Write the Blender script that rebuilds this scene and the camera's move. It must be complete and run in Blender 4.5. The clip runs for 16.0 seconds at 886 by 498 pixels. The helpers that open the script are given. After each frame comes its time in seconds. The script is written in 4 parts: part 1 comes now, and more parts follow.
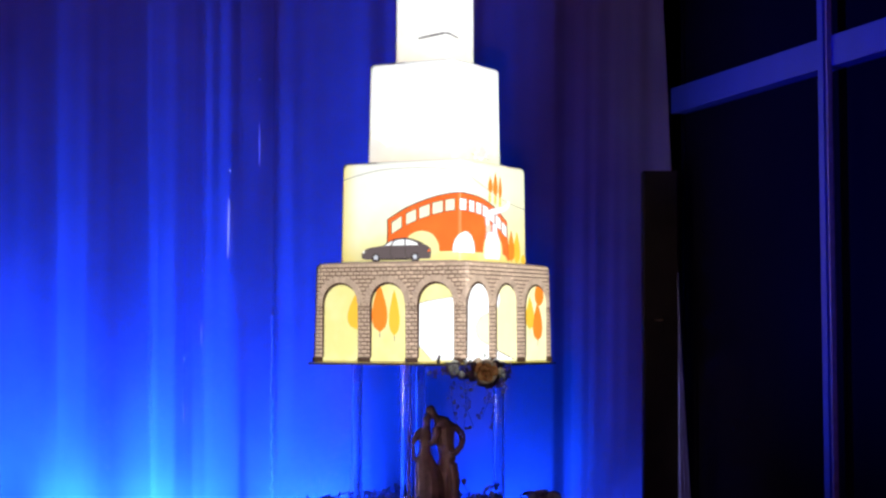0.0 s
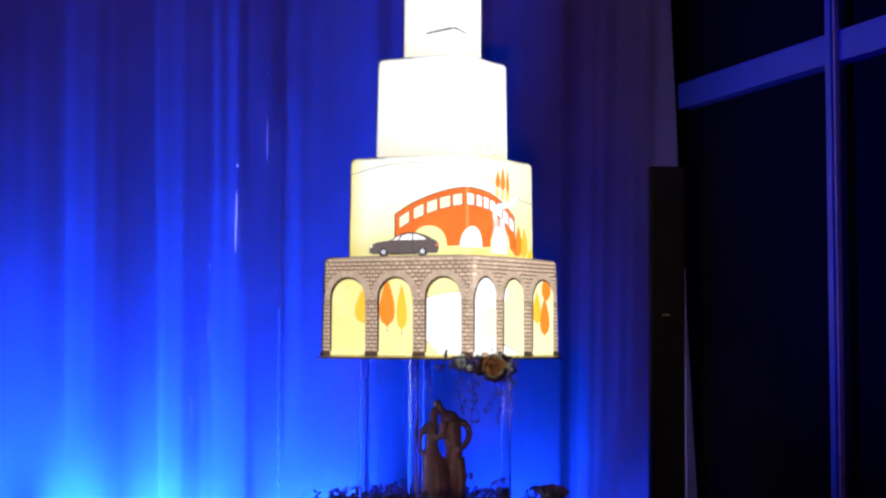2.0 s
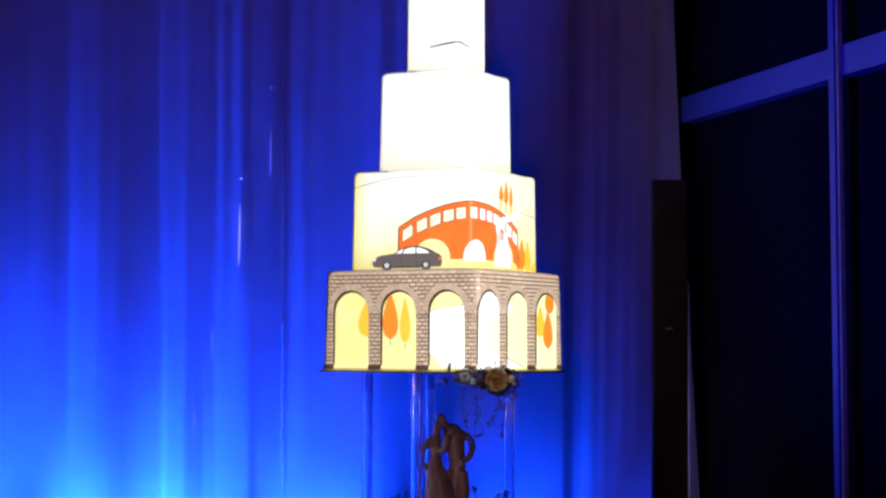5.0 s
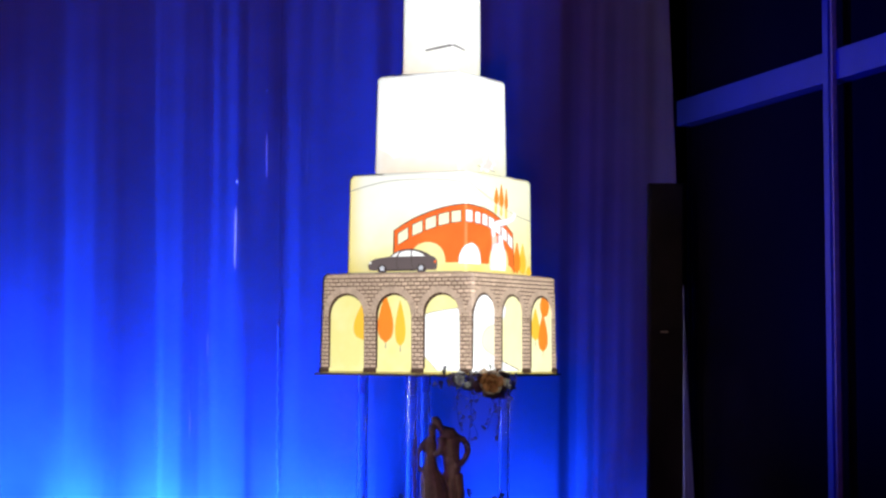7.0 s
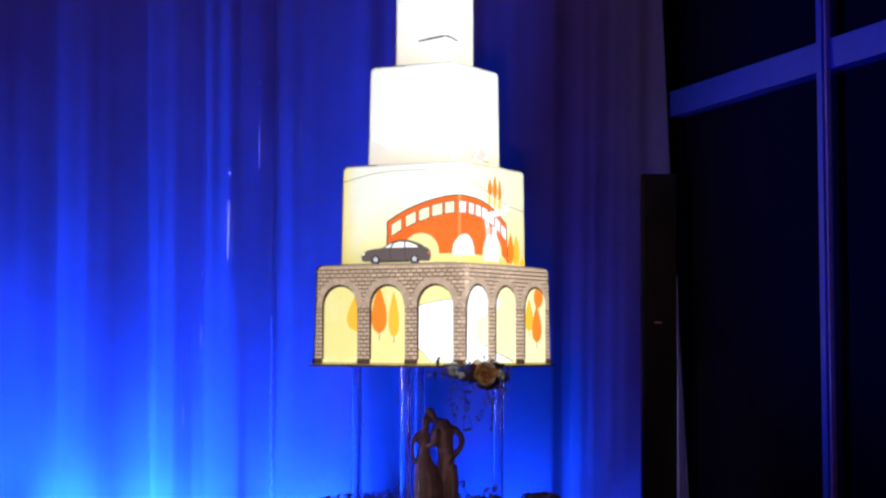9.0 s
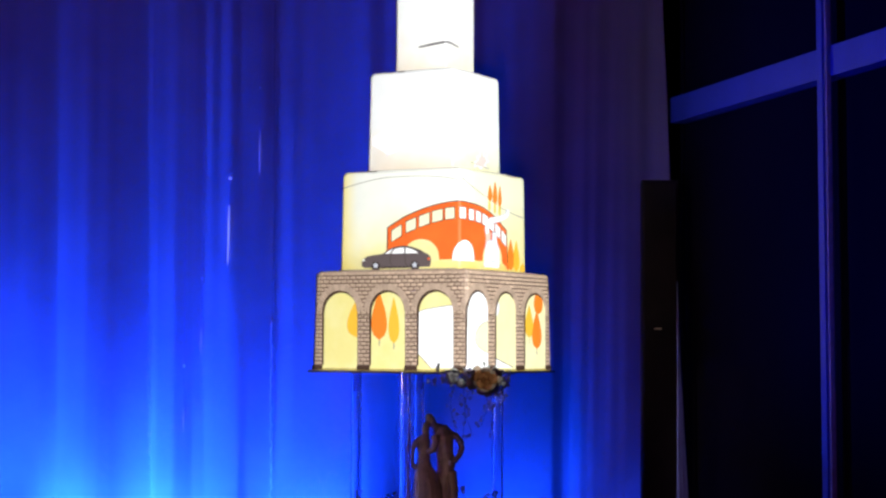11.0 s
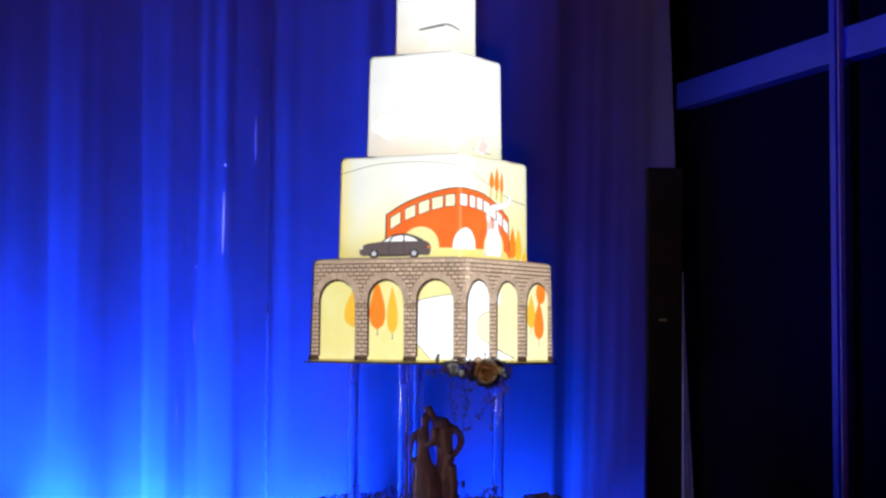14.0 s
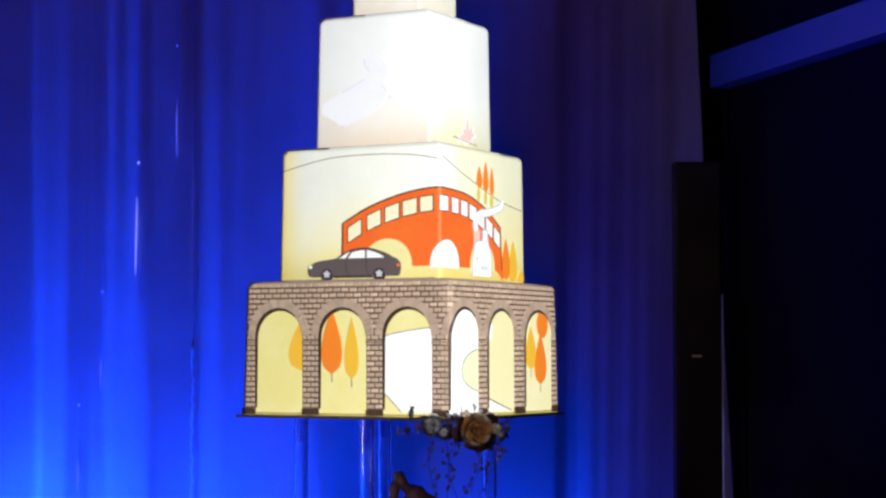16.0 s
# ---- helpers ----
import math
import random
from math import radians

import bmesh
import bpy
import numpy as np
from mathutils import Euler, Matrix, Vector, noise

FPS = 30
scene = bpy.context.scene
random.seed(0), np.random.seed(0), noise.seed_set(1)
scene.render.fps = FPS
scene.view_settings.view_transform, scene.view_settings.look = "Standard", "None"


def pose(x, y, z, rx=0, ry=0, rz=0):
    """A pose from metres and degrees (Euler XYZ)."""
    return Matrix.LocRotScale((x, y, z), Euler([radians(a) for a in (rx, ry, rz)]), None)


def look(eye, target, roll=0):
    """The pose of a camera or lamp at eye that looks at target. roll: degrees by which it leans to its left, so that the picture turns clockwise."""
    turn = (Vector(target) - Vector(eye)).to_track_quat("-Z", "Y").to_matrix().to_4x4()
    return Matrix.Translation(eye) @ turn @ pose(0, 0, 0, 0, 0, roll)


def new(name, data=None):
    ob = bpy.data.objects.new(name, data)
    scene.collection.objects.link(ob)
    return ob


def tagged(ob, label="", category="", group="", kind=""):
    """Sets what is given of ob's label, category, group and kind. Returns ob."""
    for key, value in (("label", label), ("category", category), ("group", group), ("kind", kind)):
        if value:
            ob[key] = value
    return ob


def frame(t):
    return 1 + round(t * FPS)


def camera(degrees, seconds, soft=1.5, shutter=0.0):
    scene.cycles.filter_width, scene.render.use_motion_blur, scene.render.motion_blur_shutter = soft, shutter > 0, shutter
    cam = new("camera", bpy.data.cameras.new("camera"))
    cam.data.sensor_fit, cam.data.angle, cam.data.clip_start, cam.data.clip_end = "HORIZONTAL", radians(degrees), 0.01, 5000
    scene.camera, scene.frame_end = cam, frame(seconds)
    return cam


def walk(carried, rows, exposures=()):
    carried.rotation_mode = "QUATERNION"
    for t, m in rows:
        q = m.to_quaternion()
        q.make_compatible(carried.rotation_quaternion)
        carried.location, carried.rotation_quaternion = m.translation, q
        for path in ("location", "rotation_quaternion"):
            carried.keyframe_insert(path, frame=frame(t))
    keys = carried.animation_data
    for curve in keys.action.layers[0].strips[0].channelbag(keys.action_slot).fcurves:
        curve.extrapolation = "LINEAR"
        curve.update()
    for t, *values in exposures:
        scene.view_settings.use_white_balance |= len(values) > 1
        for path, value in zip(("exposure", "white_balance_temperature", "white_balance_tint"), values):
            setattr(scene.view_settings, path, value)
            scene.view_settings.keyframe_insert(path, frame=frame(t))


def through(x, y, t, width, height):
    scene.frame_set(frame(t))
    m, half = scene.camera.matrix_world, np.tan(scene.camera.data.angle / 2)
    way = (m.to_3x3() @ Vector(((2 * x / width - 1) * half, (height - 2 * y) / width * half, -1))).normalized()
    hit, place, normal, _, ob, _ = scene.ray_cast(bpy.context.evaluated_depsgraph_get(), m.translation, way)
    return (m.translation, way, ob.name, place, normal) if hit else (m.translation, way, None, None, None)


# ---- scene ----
# ---------------------------------------------------------------- camera
cam = camera(25.252, 16.0, soft=2.5)
PATH = [
    (0.0, pose(0.0125, -4.5950, 1.2127, 92.490, -0.097, -0.097)),
    (0.5, pose(0.0057, -4.6096, 1.2050, 92.715, -0.140, -0.105)),
    (1.0, pose(0.0075, -4.6069, 1.2058, 92.656, -0.265, -0.031)),
    (1.5, pose(0.0080, -4.6106, 1.2052, 92.623, -0.200, -0.045)),
    (2.0, pose(0.0061, -4.6028, 1.1986, 92.508, -0.216, 0.031)),
    (2.5, pose(0.0078, -4.6045, 1.2041, 92.458, -0.189, 0.001)),
    (3.0, pose(0.0056, -4.6055, 1.2016, 92.438, -0.163, 0.003)),
    (3.5, pose(0.0025, -4.6049, 1.2060, 92.351, -0.235, 0.106)),
    (4.0, pose(0.0023, -4.6053, 1.2064, 92.515, -0.252, 0.102)),
    (6.5, pose(0.0086, -4.6091, 1.2075, 92.870, -0.286, 0.091)),
    (7.0, pose(0.0110, -4.6118, 1.2074, 92.872, -0.336, 0.048)),
    (7.5, pose(0.0126, -4.6114, 1.2065, 92.847, -0.285, 0.019)),
    (8.0, pose(0.0126, -4.6121, 1.2049, 92.839, -0.217, -0.097)),
    (8.5, pose(0.0088, -4.6080, 1.2071, 92.706, -0.180, -0.172)),
    (9.0, pose(0.0083, -4.6050, 1.2019, 92.687, -0.185, -0.168)),
    (11.5, pose(0.0096, -4.6055, 1.2103, 92.842, -0.328, -0.190)),
    (12.0, pose(0.0049, -4.6147, 1.2098, 92.918, -0.303, -0.302)),
    (12.5, pose(0.0091, -4.6181, 1.2041, 92.916, -0.340, -0.216)),
    (13.0, pose(0.0096, -4.6122, 1.2036, 92.970, -0.314, -0.261)),
    (13.5, pose(0.0082, -4.6116, 1.2004, 92.808, -0.346, -0.287)),
    (14.0, pose(0.0060, -4.4887, 1.1990, 92.627, -0.496, -0.212)),
    (14.5, pose(0.0158, -4.1594, 1.2344, 92.824, -0.223, -0.539)),
    (15.0, pose(-0.0093, -3.8964, 1.2446, 92.617, -0.142, -0.965)),
    (15.5, pose(-0.0154, -3.6281, 1.2540, 92.316, -0.128, -1.240)),
    (16.0, pose(-0.0270, -3.4726, 1.2526, 93.049, -0.061, -1.573)),
]
EXPOSURES = [(0.0, 0.09), (3.5, 0.14), (6.5, 0.06), (9.0, -0.03), (13.8, -0.10), (16.0, -0.32)]
walk(cam, PATH, EXPOSURES)

# ---------------------------------------------------------------- plan, in metres
CAKE_Z = 1.15                       # underside of the lowest tier
YAW = 0.5233                        # turn of the square cake
NL = Vector((-math.sin(YAW), -math.cos(YAW), 0))   # outward normal, broad face
NR = Vector((math.cos(YAW), -math.sin(YAW), 0))    # outward normal, narrow face
TABLE_Z = 0.76
CURTAIN_Y = 0.455
# name, base height above CAKE_Z, height, half width at base and top
TIERS = [("A", 0.0, 0.2270, 0.2032, 0.1991),
         ("B", 0.2270, 0.2295, 0.1584, 0.1559),
         ("C", 0.4565, 0.2325, 0.1142, 0.1111),
         ("D", 0.6890, 0.2300, 0.0685, 0.0676)]
TIER = {n: (zb, H, hb, ht) for n, zb, H, hb, ht in TIERS}

# ---------------------------------------------------------------- world and light
world = bpy.data.worlds.new("world")
scene.world = world
world.use_nodes = True
world.node_tree.nodes["Background"].inputs[0].default_value = (0.02, 0.02, 0.03, 1)
world.node_tree.nodes["Background"].inputs[1].default_value = 0.05


def lamp(name, kind, m, energy, color, **more):
    data = bpy.data.lights.new(name, kind)
    data.energy, data.color = energy, color
    if "size" in more:
        data.shadow_soft_size = more["size"]
    if "angle" in more:
        data.spot_size, data.spot_blend = radians(more["angle"]), more.get("blend", 0.5)
    if "area" in more:
        data.shape, data.size = "DISK", more["area"]
    ob = new(name, data)
    ob.matrix_world = m
    return ob


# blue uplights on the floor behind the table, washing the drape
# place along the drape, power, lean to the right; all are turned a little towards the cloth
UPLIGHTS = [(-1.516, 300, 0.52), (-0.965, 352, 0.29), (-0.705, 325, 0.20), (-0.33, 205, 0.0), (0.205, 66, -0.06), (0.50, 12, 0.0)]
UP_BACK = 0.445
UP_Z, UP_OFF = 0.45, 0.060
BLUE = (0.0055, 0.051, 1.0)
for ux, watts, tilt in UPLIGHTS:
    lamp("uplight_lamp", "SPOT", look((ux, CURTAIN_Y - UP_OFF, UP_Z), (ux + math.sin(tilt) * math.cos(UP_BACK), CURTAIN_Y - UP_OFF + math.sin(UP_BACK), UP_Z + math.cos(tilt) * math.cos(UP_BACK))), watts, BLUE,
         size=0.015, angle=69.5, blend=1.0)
# the projector that draws the picture on the cake
PROJ = Vector((1.33, -4.09, 1.55))
PROJ_AIM = Vector((0.0, 0.0, CAKE_Z + 0.45))
lamp("projector_lamp", "SPOT", look(PROJ, PROJ_AIM), 1620, (0.955, 0.985, 0.96), size=0.0003, angle=24, blend=0.05)
# unseen violet-pink lamp added overhead to tint the upper drape
lamp("room_fill_lamp", "AREA", look((-0.6, -3.2, 2.9), (0, 0, 1.0)), 4.3, (0.86, 0.27, 0.68), area=0.5)
# a small unseen warm lamp added on the table to brighten the statuette
STATUE_FILL_AT = Vector((0.07, -0.50, 0.81))
lamp("statue_fill_lamp", "SPOT", look(STATUE_FILL_AT, (0.0, 0.0, 0.955)), 0.75, (1.0, 0.66, 0.55), size=0.02, angle=36, blend=0.7)
# a weak unseen lavender lamp added at the side to brighten flowers and statuette
lamp("flower_fill_lamp", "SPOT", look((-2.4, -0.85, 1.02), (0.03, -0.17, 0.975)), 52, (0.86, 0.76, 1.0), size=0.15, angle=14, blend=0.7)
# unseen blue lamp added to brighten the beam on the window wall
lamp("beam_fill_lamp", "SPOT", look((-2.7, -2.6, 0.5), (0.900, -0.700, 1.735)), 820, (0.012, 0.03, 1.0), size=0.04, angle=26, blend=0.9)


# ---------------------------------------------------------------- materials
def material(name, color, rough=0.6, metal=0.0, vary=0.1, scale=30.0, fine=250.0, bump=0.1, spec=0.5, tint=None, sheen=0.0,
             rand=0.0, through=0.0):
    """A principled surface whose colour varies at two scales, with fine relief. tint: the colour of its patches."""
    m = bpy.data.materials.new(name)
    m.use_nodes = True
    nt, b = m.node_tree, m.node_tree.nodes["Principled BSDF"]
    tc = nt.nodes.new("ShaderNodeTexCoord")
    n1, n2 = nt.nodes.new("ShaderNodeTexNoise"), nt.nodes.new("ShaderNodeTexNoise")
    n1.inputs["Scale"].default_value, n2.inputs["Scale"].default_value = scale, fine
    n1.inputs["Detail"].default_value, n2.inputs["Detail"].default_value = 5, 3
    for n in (n1, n2):
        nt.links.new(tc.outputs["Object"], n.inputs["Vector"])
    mix = nt.nodes.new("ShaderNodeMix")
    mix.data_type = "RGBA"
    other = tint or tuple(c * (1 - 2 * vary) for c in color)
    mix.inputs[6].default_value, mix.inputs[7].default_value = (*color, 1), (*other, 1)
    ramp = nt.nodes.new("ShaderNodeMapRange")
    ramp.inputs[1].default_value, ramp.inputs[2].default_value = 0.35, 0.7
    nt.links.new(n1.outputs["Fac"], ramp.inputs[0])
    nt.links.new(ramp.outputs[0], mix.inputs[0])
    hsv = nt.nodes.new("ShaderNodeHueSaturation")
    val = nt.nodes.new("ShaderNodeMapRange")
    val.inputs[3].default_value, val.inputs[4].default_value = 1 - vary, 1 + vary
    nt.links.new(n2.outputs["Fac"], val.inputs[0])
    last = val.outputs[0]
    if rand:
        info = nt.nodes.new("ShaderNodeObjectInfo")
        rr = nt.nodes.new("ShaderNodeMapRange")
        rr.inputs[3].default_value, rr.inputs[4].default_value = 1 - rand, 1 + rand
        nt.links.new(info.outputs["Random"], rr.inputs[0])
        mul = nt.nodes.new("ShaderNodeMath")
        mul.operation = "MULTIPLY"
        nt.links.new(last, mul.inputs[0])
        nt.links.new(rr.outputs[0], mul.inputs[1])
        last = mul.outputs[0]
    nt.links.new(last, hsv.inputs["Value"])
    nt.links.new(mix.outputs[2], hsv.inputs["Color"])
    nt.links.new(hsv.outputs[0], b.inputs["Base Color"])
    b.inputs["Roughness"].default_value, b.inputs["Metallic"].default_value = rough, metal
    b.inputs["Specular IOR Level"].default_value = spec
    if sheen:
        b.inputs["Sheen Weight"].default_value = sheen
    if through:
        thin, both, out = nt.nodes.new("ShaderNodeBsdfTranslucent"), nt.nodes.new("ShaderNodeMixShader"), nt.nodes["Material Output"]
        nt.links.new(hsv.outputs[0], thin.inputs["Color"])
        both.inputs[0].default_value = through
        nt.links.new(b.outputs[0], both.inputs[1])
        nt.links.new(thin.outputs[0], both.inputs[2])
        nt.links.new(both.outputs[0], out.inputs["Surface"])
    if bump:
        bp = nt.nodes.new("ShaderNodeBump")
        bp.inputs["Strength"].default_value, bp.inputs["Distance"].default_value = bump, 0.002
        nt.links.new(n2.outputs["Fac"], bp.inputs["Height"])
        nt.links.new(bp.outputs[0], b.inputs["Normal"])
    return m


def clear_material(name, ior=1.49, rough=0.02, color=(1, 1, 1)):
    m = bpy.data.materials.new(name)
    m.use_nodes = True
    b = m.node_tree.nodes["Principled BSDF"]
    b.inputs["Base Color"].default_value = (*color, 1)
    b.inputs["Transmission Weight"].default_value, b.inputs["IOR"].default_value = 1.0, ior
    b.inputs["Roughness"].default_value = rough
    return m


def film_material(name, passes):
    """A neutral film that lets part of the light straight through."""
    m = bpy.data.materials.new(name)
    m.use_nodes = True
    nt = m.node_tree
    film = nt.nodes.new("ShaderNodeBsdfTransparent")
    film.inputs[0].default_value = (passes, passes, passes, 1)
    nt.links.new(film.outputs[0], nt.nodes["Material Output"].inputs["Surface"])
    return m


def glow_material(name, color, strength):
    m = bpy.data.materials.new(name)
    m.use_nodes = True
    b = m.node_tree.nodes["Principled BSDF"]
    b.inputs["Base Color"].default_value = (*color, 1)
    b.inputs["Emission Color"].default_value = (*color, 1)
    b.inputs["Emission Strength"].default_value = strength
    return m


def projected_wash_material(name, high, low, side, z0, z1, edge=0.0, face=None):
    """Icing with the projected picture's light put into its colour: high above z1, low below z0, and side towards the
    narrow face. edge: a tinted outer border of the broad face. face: the tint of the narrow face.
    """
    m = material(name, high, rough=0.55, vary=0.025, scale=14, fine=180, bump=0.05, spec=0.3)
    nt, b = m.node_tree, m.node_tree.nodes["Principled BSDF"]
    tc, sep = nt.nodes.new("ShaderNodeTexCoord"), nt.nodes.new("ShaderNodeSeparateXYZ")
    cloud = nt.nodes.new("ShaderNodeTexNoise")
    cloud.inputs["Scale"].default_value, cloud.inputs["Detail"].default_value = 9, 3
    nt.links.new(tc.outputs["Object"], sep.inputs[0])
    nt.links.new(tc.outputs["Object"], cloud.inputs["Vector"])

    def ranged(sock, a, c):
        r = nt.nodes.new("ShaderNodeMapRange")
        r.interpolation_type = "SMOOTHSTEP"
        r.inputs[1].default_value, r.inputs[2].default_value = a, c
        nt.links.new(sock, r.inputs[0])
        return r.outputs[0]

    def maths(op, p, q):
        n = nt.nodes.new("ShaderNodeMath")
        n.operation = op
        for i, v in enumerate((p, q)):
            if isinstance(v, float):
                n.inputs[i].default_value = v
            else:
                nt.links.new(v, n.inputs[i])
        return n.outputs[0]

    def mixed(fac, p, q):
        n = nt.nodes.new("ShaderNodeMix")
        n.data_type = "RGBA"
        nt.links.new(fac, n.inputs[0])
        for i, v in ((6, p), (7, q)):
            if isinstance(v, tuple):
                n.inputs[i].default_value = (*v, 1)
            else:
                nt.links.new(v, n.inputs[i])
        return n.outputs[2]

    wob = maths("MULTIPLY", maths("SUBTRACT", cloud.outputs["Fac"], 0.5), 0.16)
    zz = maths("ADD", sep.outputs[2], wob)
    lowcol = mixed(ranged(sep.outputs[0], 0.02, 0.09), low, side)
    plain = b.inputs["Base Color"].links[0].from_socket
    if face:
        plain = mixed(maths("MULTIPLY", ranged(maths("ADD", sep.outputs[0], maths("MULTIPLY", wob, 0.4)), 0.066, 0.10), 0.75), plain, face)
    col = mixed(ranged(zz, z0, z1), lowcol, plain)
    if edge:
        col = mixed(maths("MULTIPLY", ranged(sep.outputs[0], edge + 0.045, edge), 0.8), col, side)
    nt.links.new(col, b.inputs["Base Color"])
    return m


# the projected picture's light is put into the colours of these icings
ICING = dict(rough=0.55, vary=0.03, scale=14, fine=180, bump=0.05, spec=0.3)
M_MORTAR = material("mortar_icing", (0.135, 0.088, 0.066), **ICING)
M_WHITE = material("white_icing", (0.86, 0.85, 0.83), **ICING)
M_IVORY = material("ivory_icing", (0.84, 0.82, 0.74), tint=(0.82, 0.78, 0.62), **ICING)
M_WASH_B = projected_wash_material("second_tier_projected", (0.82, 0.82, 0.755), (0.87, 0.75, 0.25), (0.86, 0.69, 0.19), 0.19, 0.40, edge=-0.216, face=(0.80, 0.765, 0.53))
M_WASH_C = projected_wash_material("third_tier_projected", (0.84, 0.84, 0.85), (0.80, 0.66, 0.52), (0.80, 0.76, 0.50), 0.43, 0.56)
M_WASH_D = projected_wash_material("top_tier_projected", (0.84, 0.84, 0.84), (0.78, 0.68, 0.56), (0.78, 0.72, 0.58), 0.67, 0.80)
M_BRICK = material("brick_icing", (0.445, 0.315, 0.238), rough=0.7, vary=0.14, scale=60, fine=400, bump=0.3, tint=(0.51, 0.37, 0.27), rand=0.22)
M_RING = material("arch_icing", (0.43, 0.31, 0.235), rough=0.7, vary=0.08, scale=60, fine=400, bump=0.2, rand=0.1)
M_CREAM = material("cream_icing", (0.74, 0.65, 0.25), tint=(0.77, 0.70, 0.35), **ICING)
M_SOFT = material("soft_cream_icing", (0.78, 0.70, 0.38), tint=(0.80, 0.74, 0.46), **ICING)
M_PALE = material("pale_cream_icing", (0.8, 0.75, 0.5), tint=(0.84, 0.79, 0.6), **ICING)
M_BRIGHT = material("bright_white_icing", (0.9, 0.9, 0.92), **ICING)
M_ORANGE = material("orange_icing", (0.8, 0.21, 0.02), **ICING)
M_RUST = material("rust_orange_icing", (0.78, 0.12, 0.02), tint=(0.8, 0.15, 0.025), **ICING)
M_YELLOW = material("yellow_icing", (0.78, 0.44, 0.04), **ICING)
M_DARK = material("dark_brown_icing", (0.05, 0.025, 0.015), **ICING)
M_LINE = material("grey_line_icing", (0.25, 0.23, 0.2), **ICING)
M_HAZE = material("blue_grey_icing", (0.42, 0.45, 0.56), **ICING)
M_CLOUD = material("lavender_icing", (0.80, 0.79, 0.87), tint=(0.83, 0.83, 0.85), **ICING)
M_VIOLET = material("violet_icing", (0.70, 0.66, 0.80), **ICING)
M_BLUSH = material("blush_icing", (0.80, 0.50, 0.42), **ICING)
M_OCHRE = material("ochre_icing", (0.62, 0.50, 0.13), **ICING)
M_HUB = material("hub_icing", (0.52, 0.54, 0.62), **ICING)
M_STROKE = material("soft_grey_icing", (0.15, 0.14, 0.15), **ICING)
M_CAR = material("grey_car_icing", (0.108, 0.082, 0.086), **ICING)
M_TYRE = material("tyre_icing", (0.05, 0.036, 0.036), **ICING)
M_PINK = material("pink_icing", (0.78, 0.56, 0.53), **ICING)
M_BOARD = material("gold_board", (0.16, 0.13, 0.04), rough=0.4, vary=0.15)
M_ACRYLIC = clear_material("clear_acrylic", rough=0.02)
M_PLUG = clear_material("frosted_acrylic", ior=1.12, rough=0.4, color=(0.66, 0.60, 0.72))
M_BRONZE = material("bronze", (0.37, 0.245, 0.215), rough=0.42, metal=0.1, vary=0.25, scale=45, fine=200, bump=0.3)
M_PETAL = material("white_petal", (0.62, 0.62, 0.58), rough=0.7, vary=0.2, scale=60, tint=(0.30, 0.29, 0.27), through=0.3)
M_DUSKY = material("dusky_petal", (0.48, 0.47, 0.47), rough=0.7, vary=0.25, scale=60, tint=(0.30, 0.28, 0.28), through=0.3)
M_PEACH = material("peach_petal", (0.36, 0.15, 0.045), rough=0.7, vary=0.2, scale=60, tint=(0.25, 0.09, 0.025), through=0.25)
M_TAN = material("tan_petal", (0.36, 0.27, 0.19), rough=0.7, vary=0.2, scale=60, tint=(0.25, 0.17, 0.12), through=0.25)
M_LEAF = material("leaf", (0.74, 0.72, 0.74), rough=0.5, vary=0.2, scale=40, through=0.8)
M_BUD = material("dark_bud", (0.012, 0.010, 0.008), rough=0.6)
M_STEM = material("stem", (0.05, 0.06, 0.03), rough=0.6)
M_DRAPE = material("blue_drape", (0.5, 0.5, 0.58), rough=0.85, vary=0.06, scale=6, fine=500, bump=0.15, sheen=0.3, tint=(0.42, 0.42, 0.5))
M_HEM = material("pale_hem", (0.75, 0.75, 0.80), rough=0.8, vary=0.1, scale=60, fine=500, bump=0.2)
M_PALE_DRAPE = material("pale_drape", (0.30, 0.33, 0.80), rough=0.85, vary=0.08, scale=20, fine=500, bump=0.15)
M_BLACK = material("black_paint", (0.030, 0.025, 0.025), rough=0.7, vary=0.2, scale=8, spec=0.15)
M_DARKWALL = material("dark_wall", (0.03, 0.03, 0.035), rough=0.8, vary=0.15, scale=3)
M_CARPET = material("dark_carpet", (0.03, 0.028, 0.035), rough=0.95, vary=0.2, scale=8, fine=600, bump=0.4)
M_BEAM = material("blue_paint", (0.014, 0.03, 0.21), rough=0.55, vary=0.07, scale=9, fine=120)
M_MULLION = material("grey_metal", (0.3, 0.3, 0.33), rough=0.45, metal=0.3, vary=0.1, scale=20)
M_WOODTRIM = material("brown_trim", (0.32, 0.23, 0.20), rough=0.5, vary=0.15, scale=40)
M_FILM = film_material("grey_film", 0.18)
M_LATCH = material("brass_latch", (0.85, 0.66, 0.45), rough=0.45, metal=0.2, vary=0.1)
M_GLASS = material("night_glass", (0.0056, 0.0042, 0.0085), rough=0.3, vary=0.1, scale=3, bump=0.0, spec=0.0)
M_LED = glow_material("led_white", (0.5, 0.55, 1.0), 0.7)
M_LED_DIM = glow_material("led_dim", (0.4, 0.42, 0.9), 0.2)
M_CLOTH = material("black_tablecloth", (0.012, 0.012, 0.014), rough=0.9, vary=0.05, scale=12, fine=500)


# ---------------------------------------------------------------- mesh helpers
def part(name, bm, mat, parent=None, label="", smooth=False, kind=""):
    """Links a bmesh as one mesh object under a thing or a part."""
    me = bpy.data.meshes.new(name)
    bm.normal_update()
    if smooth:
        for f in bm.faces:
            f.smooth = True
    bm.to_mesh(me)
    bm.free()
    me.materials.append(mat)
    ob = new(name, me)
    if parent:
        ob.parent = parent
    return tagged(ob, label=label, kind=kind)


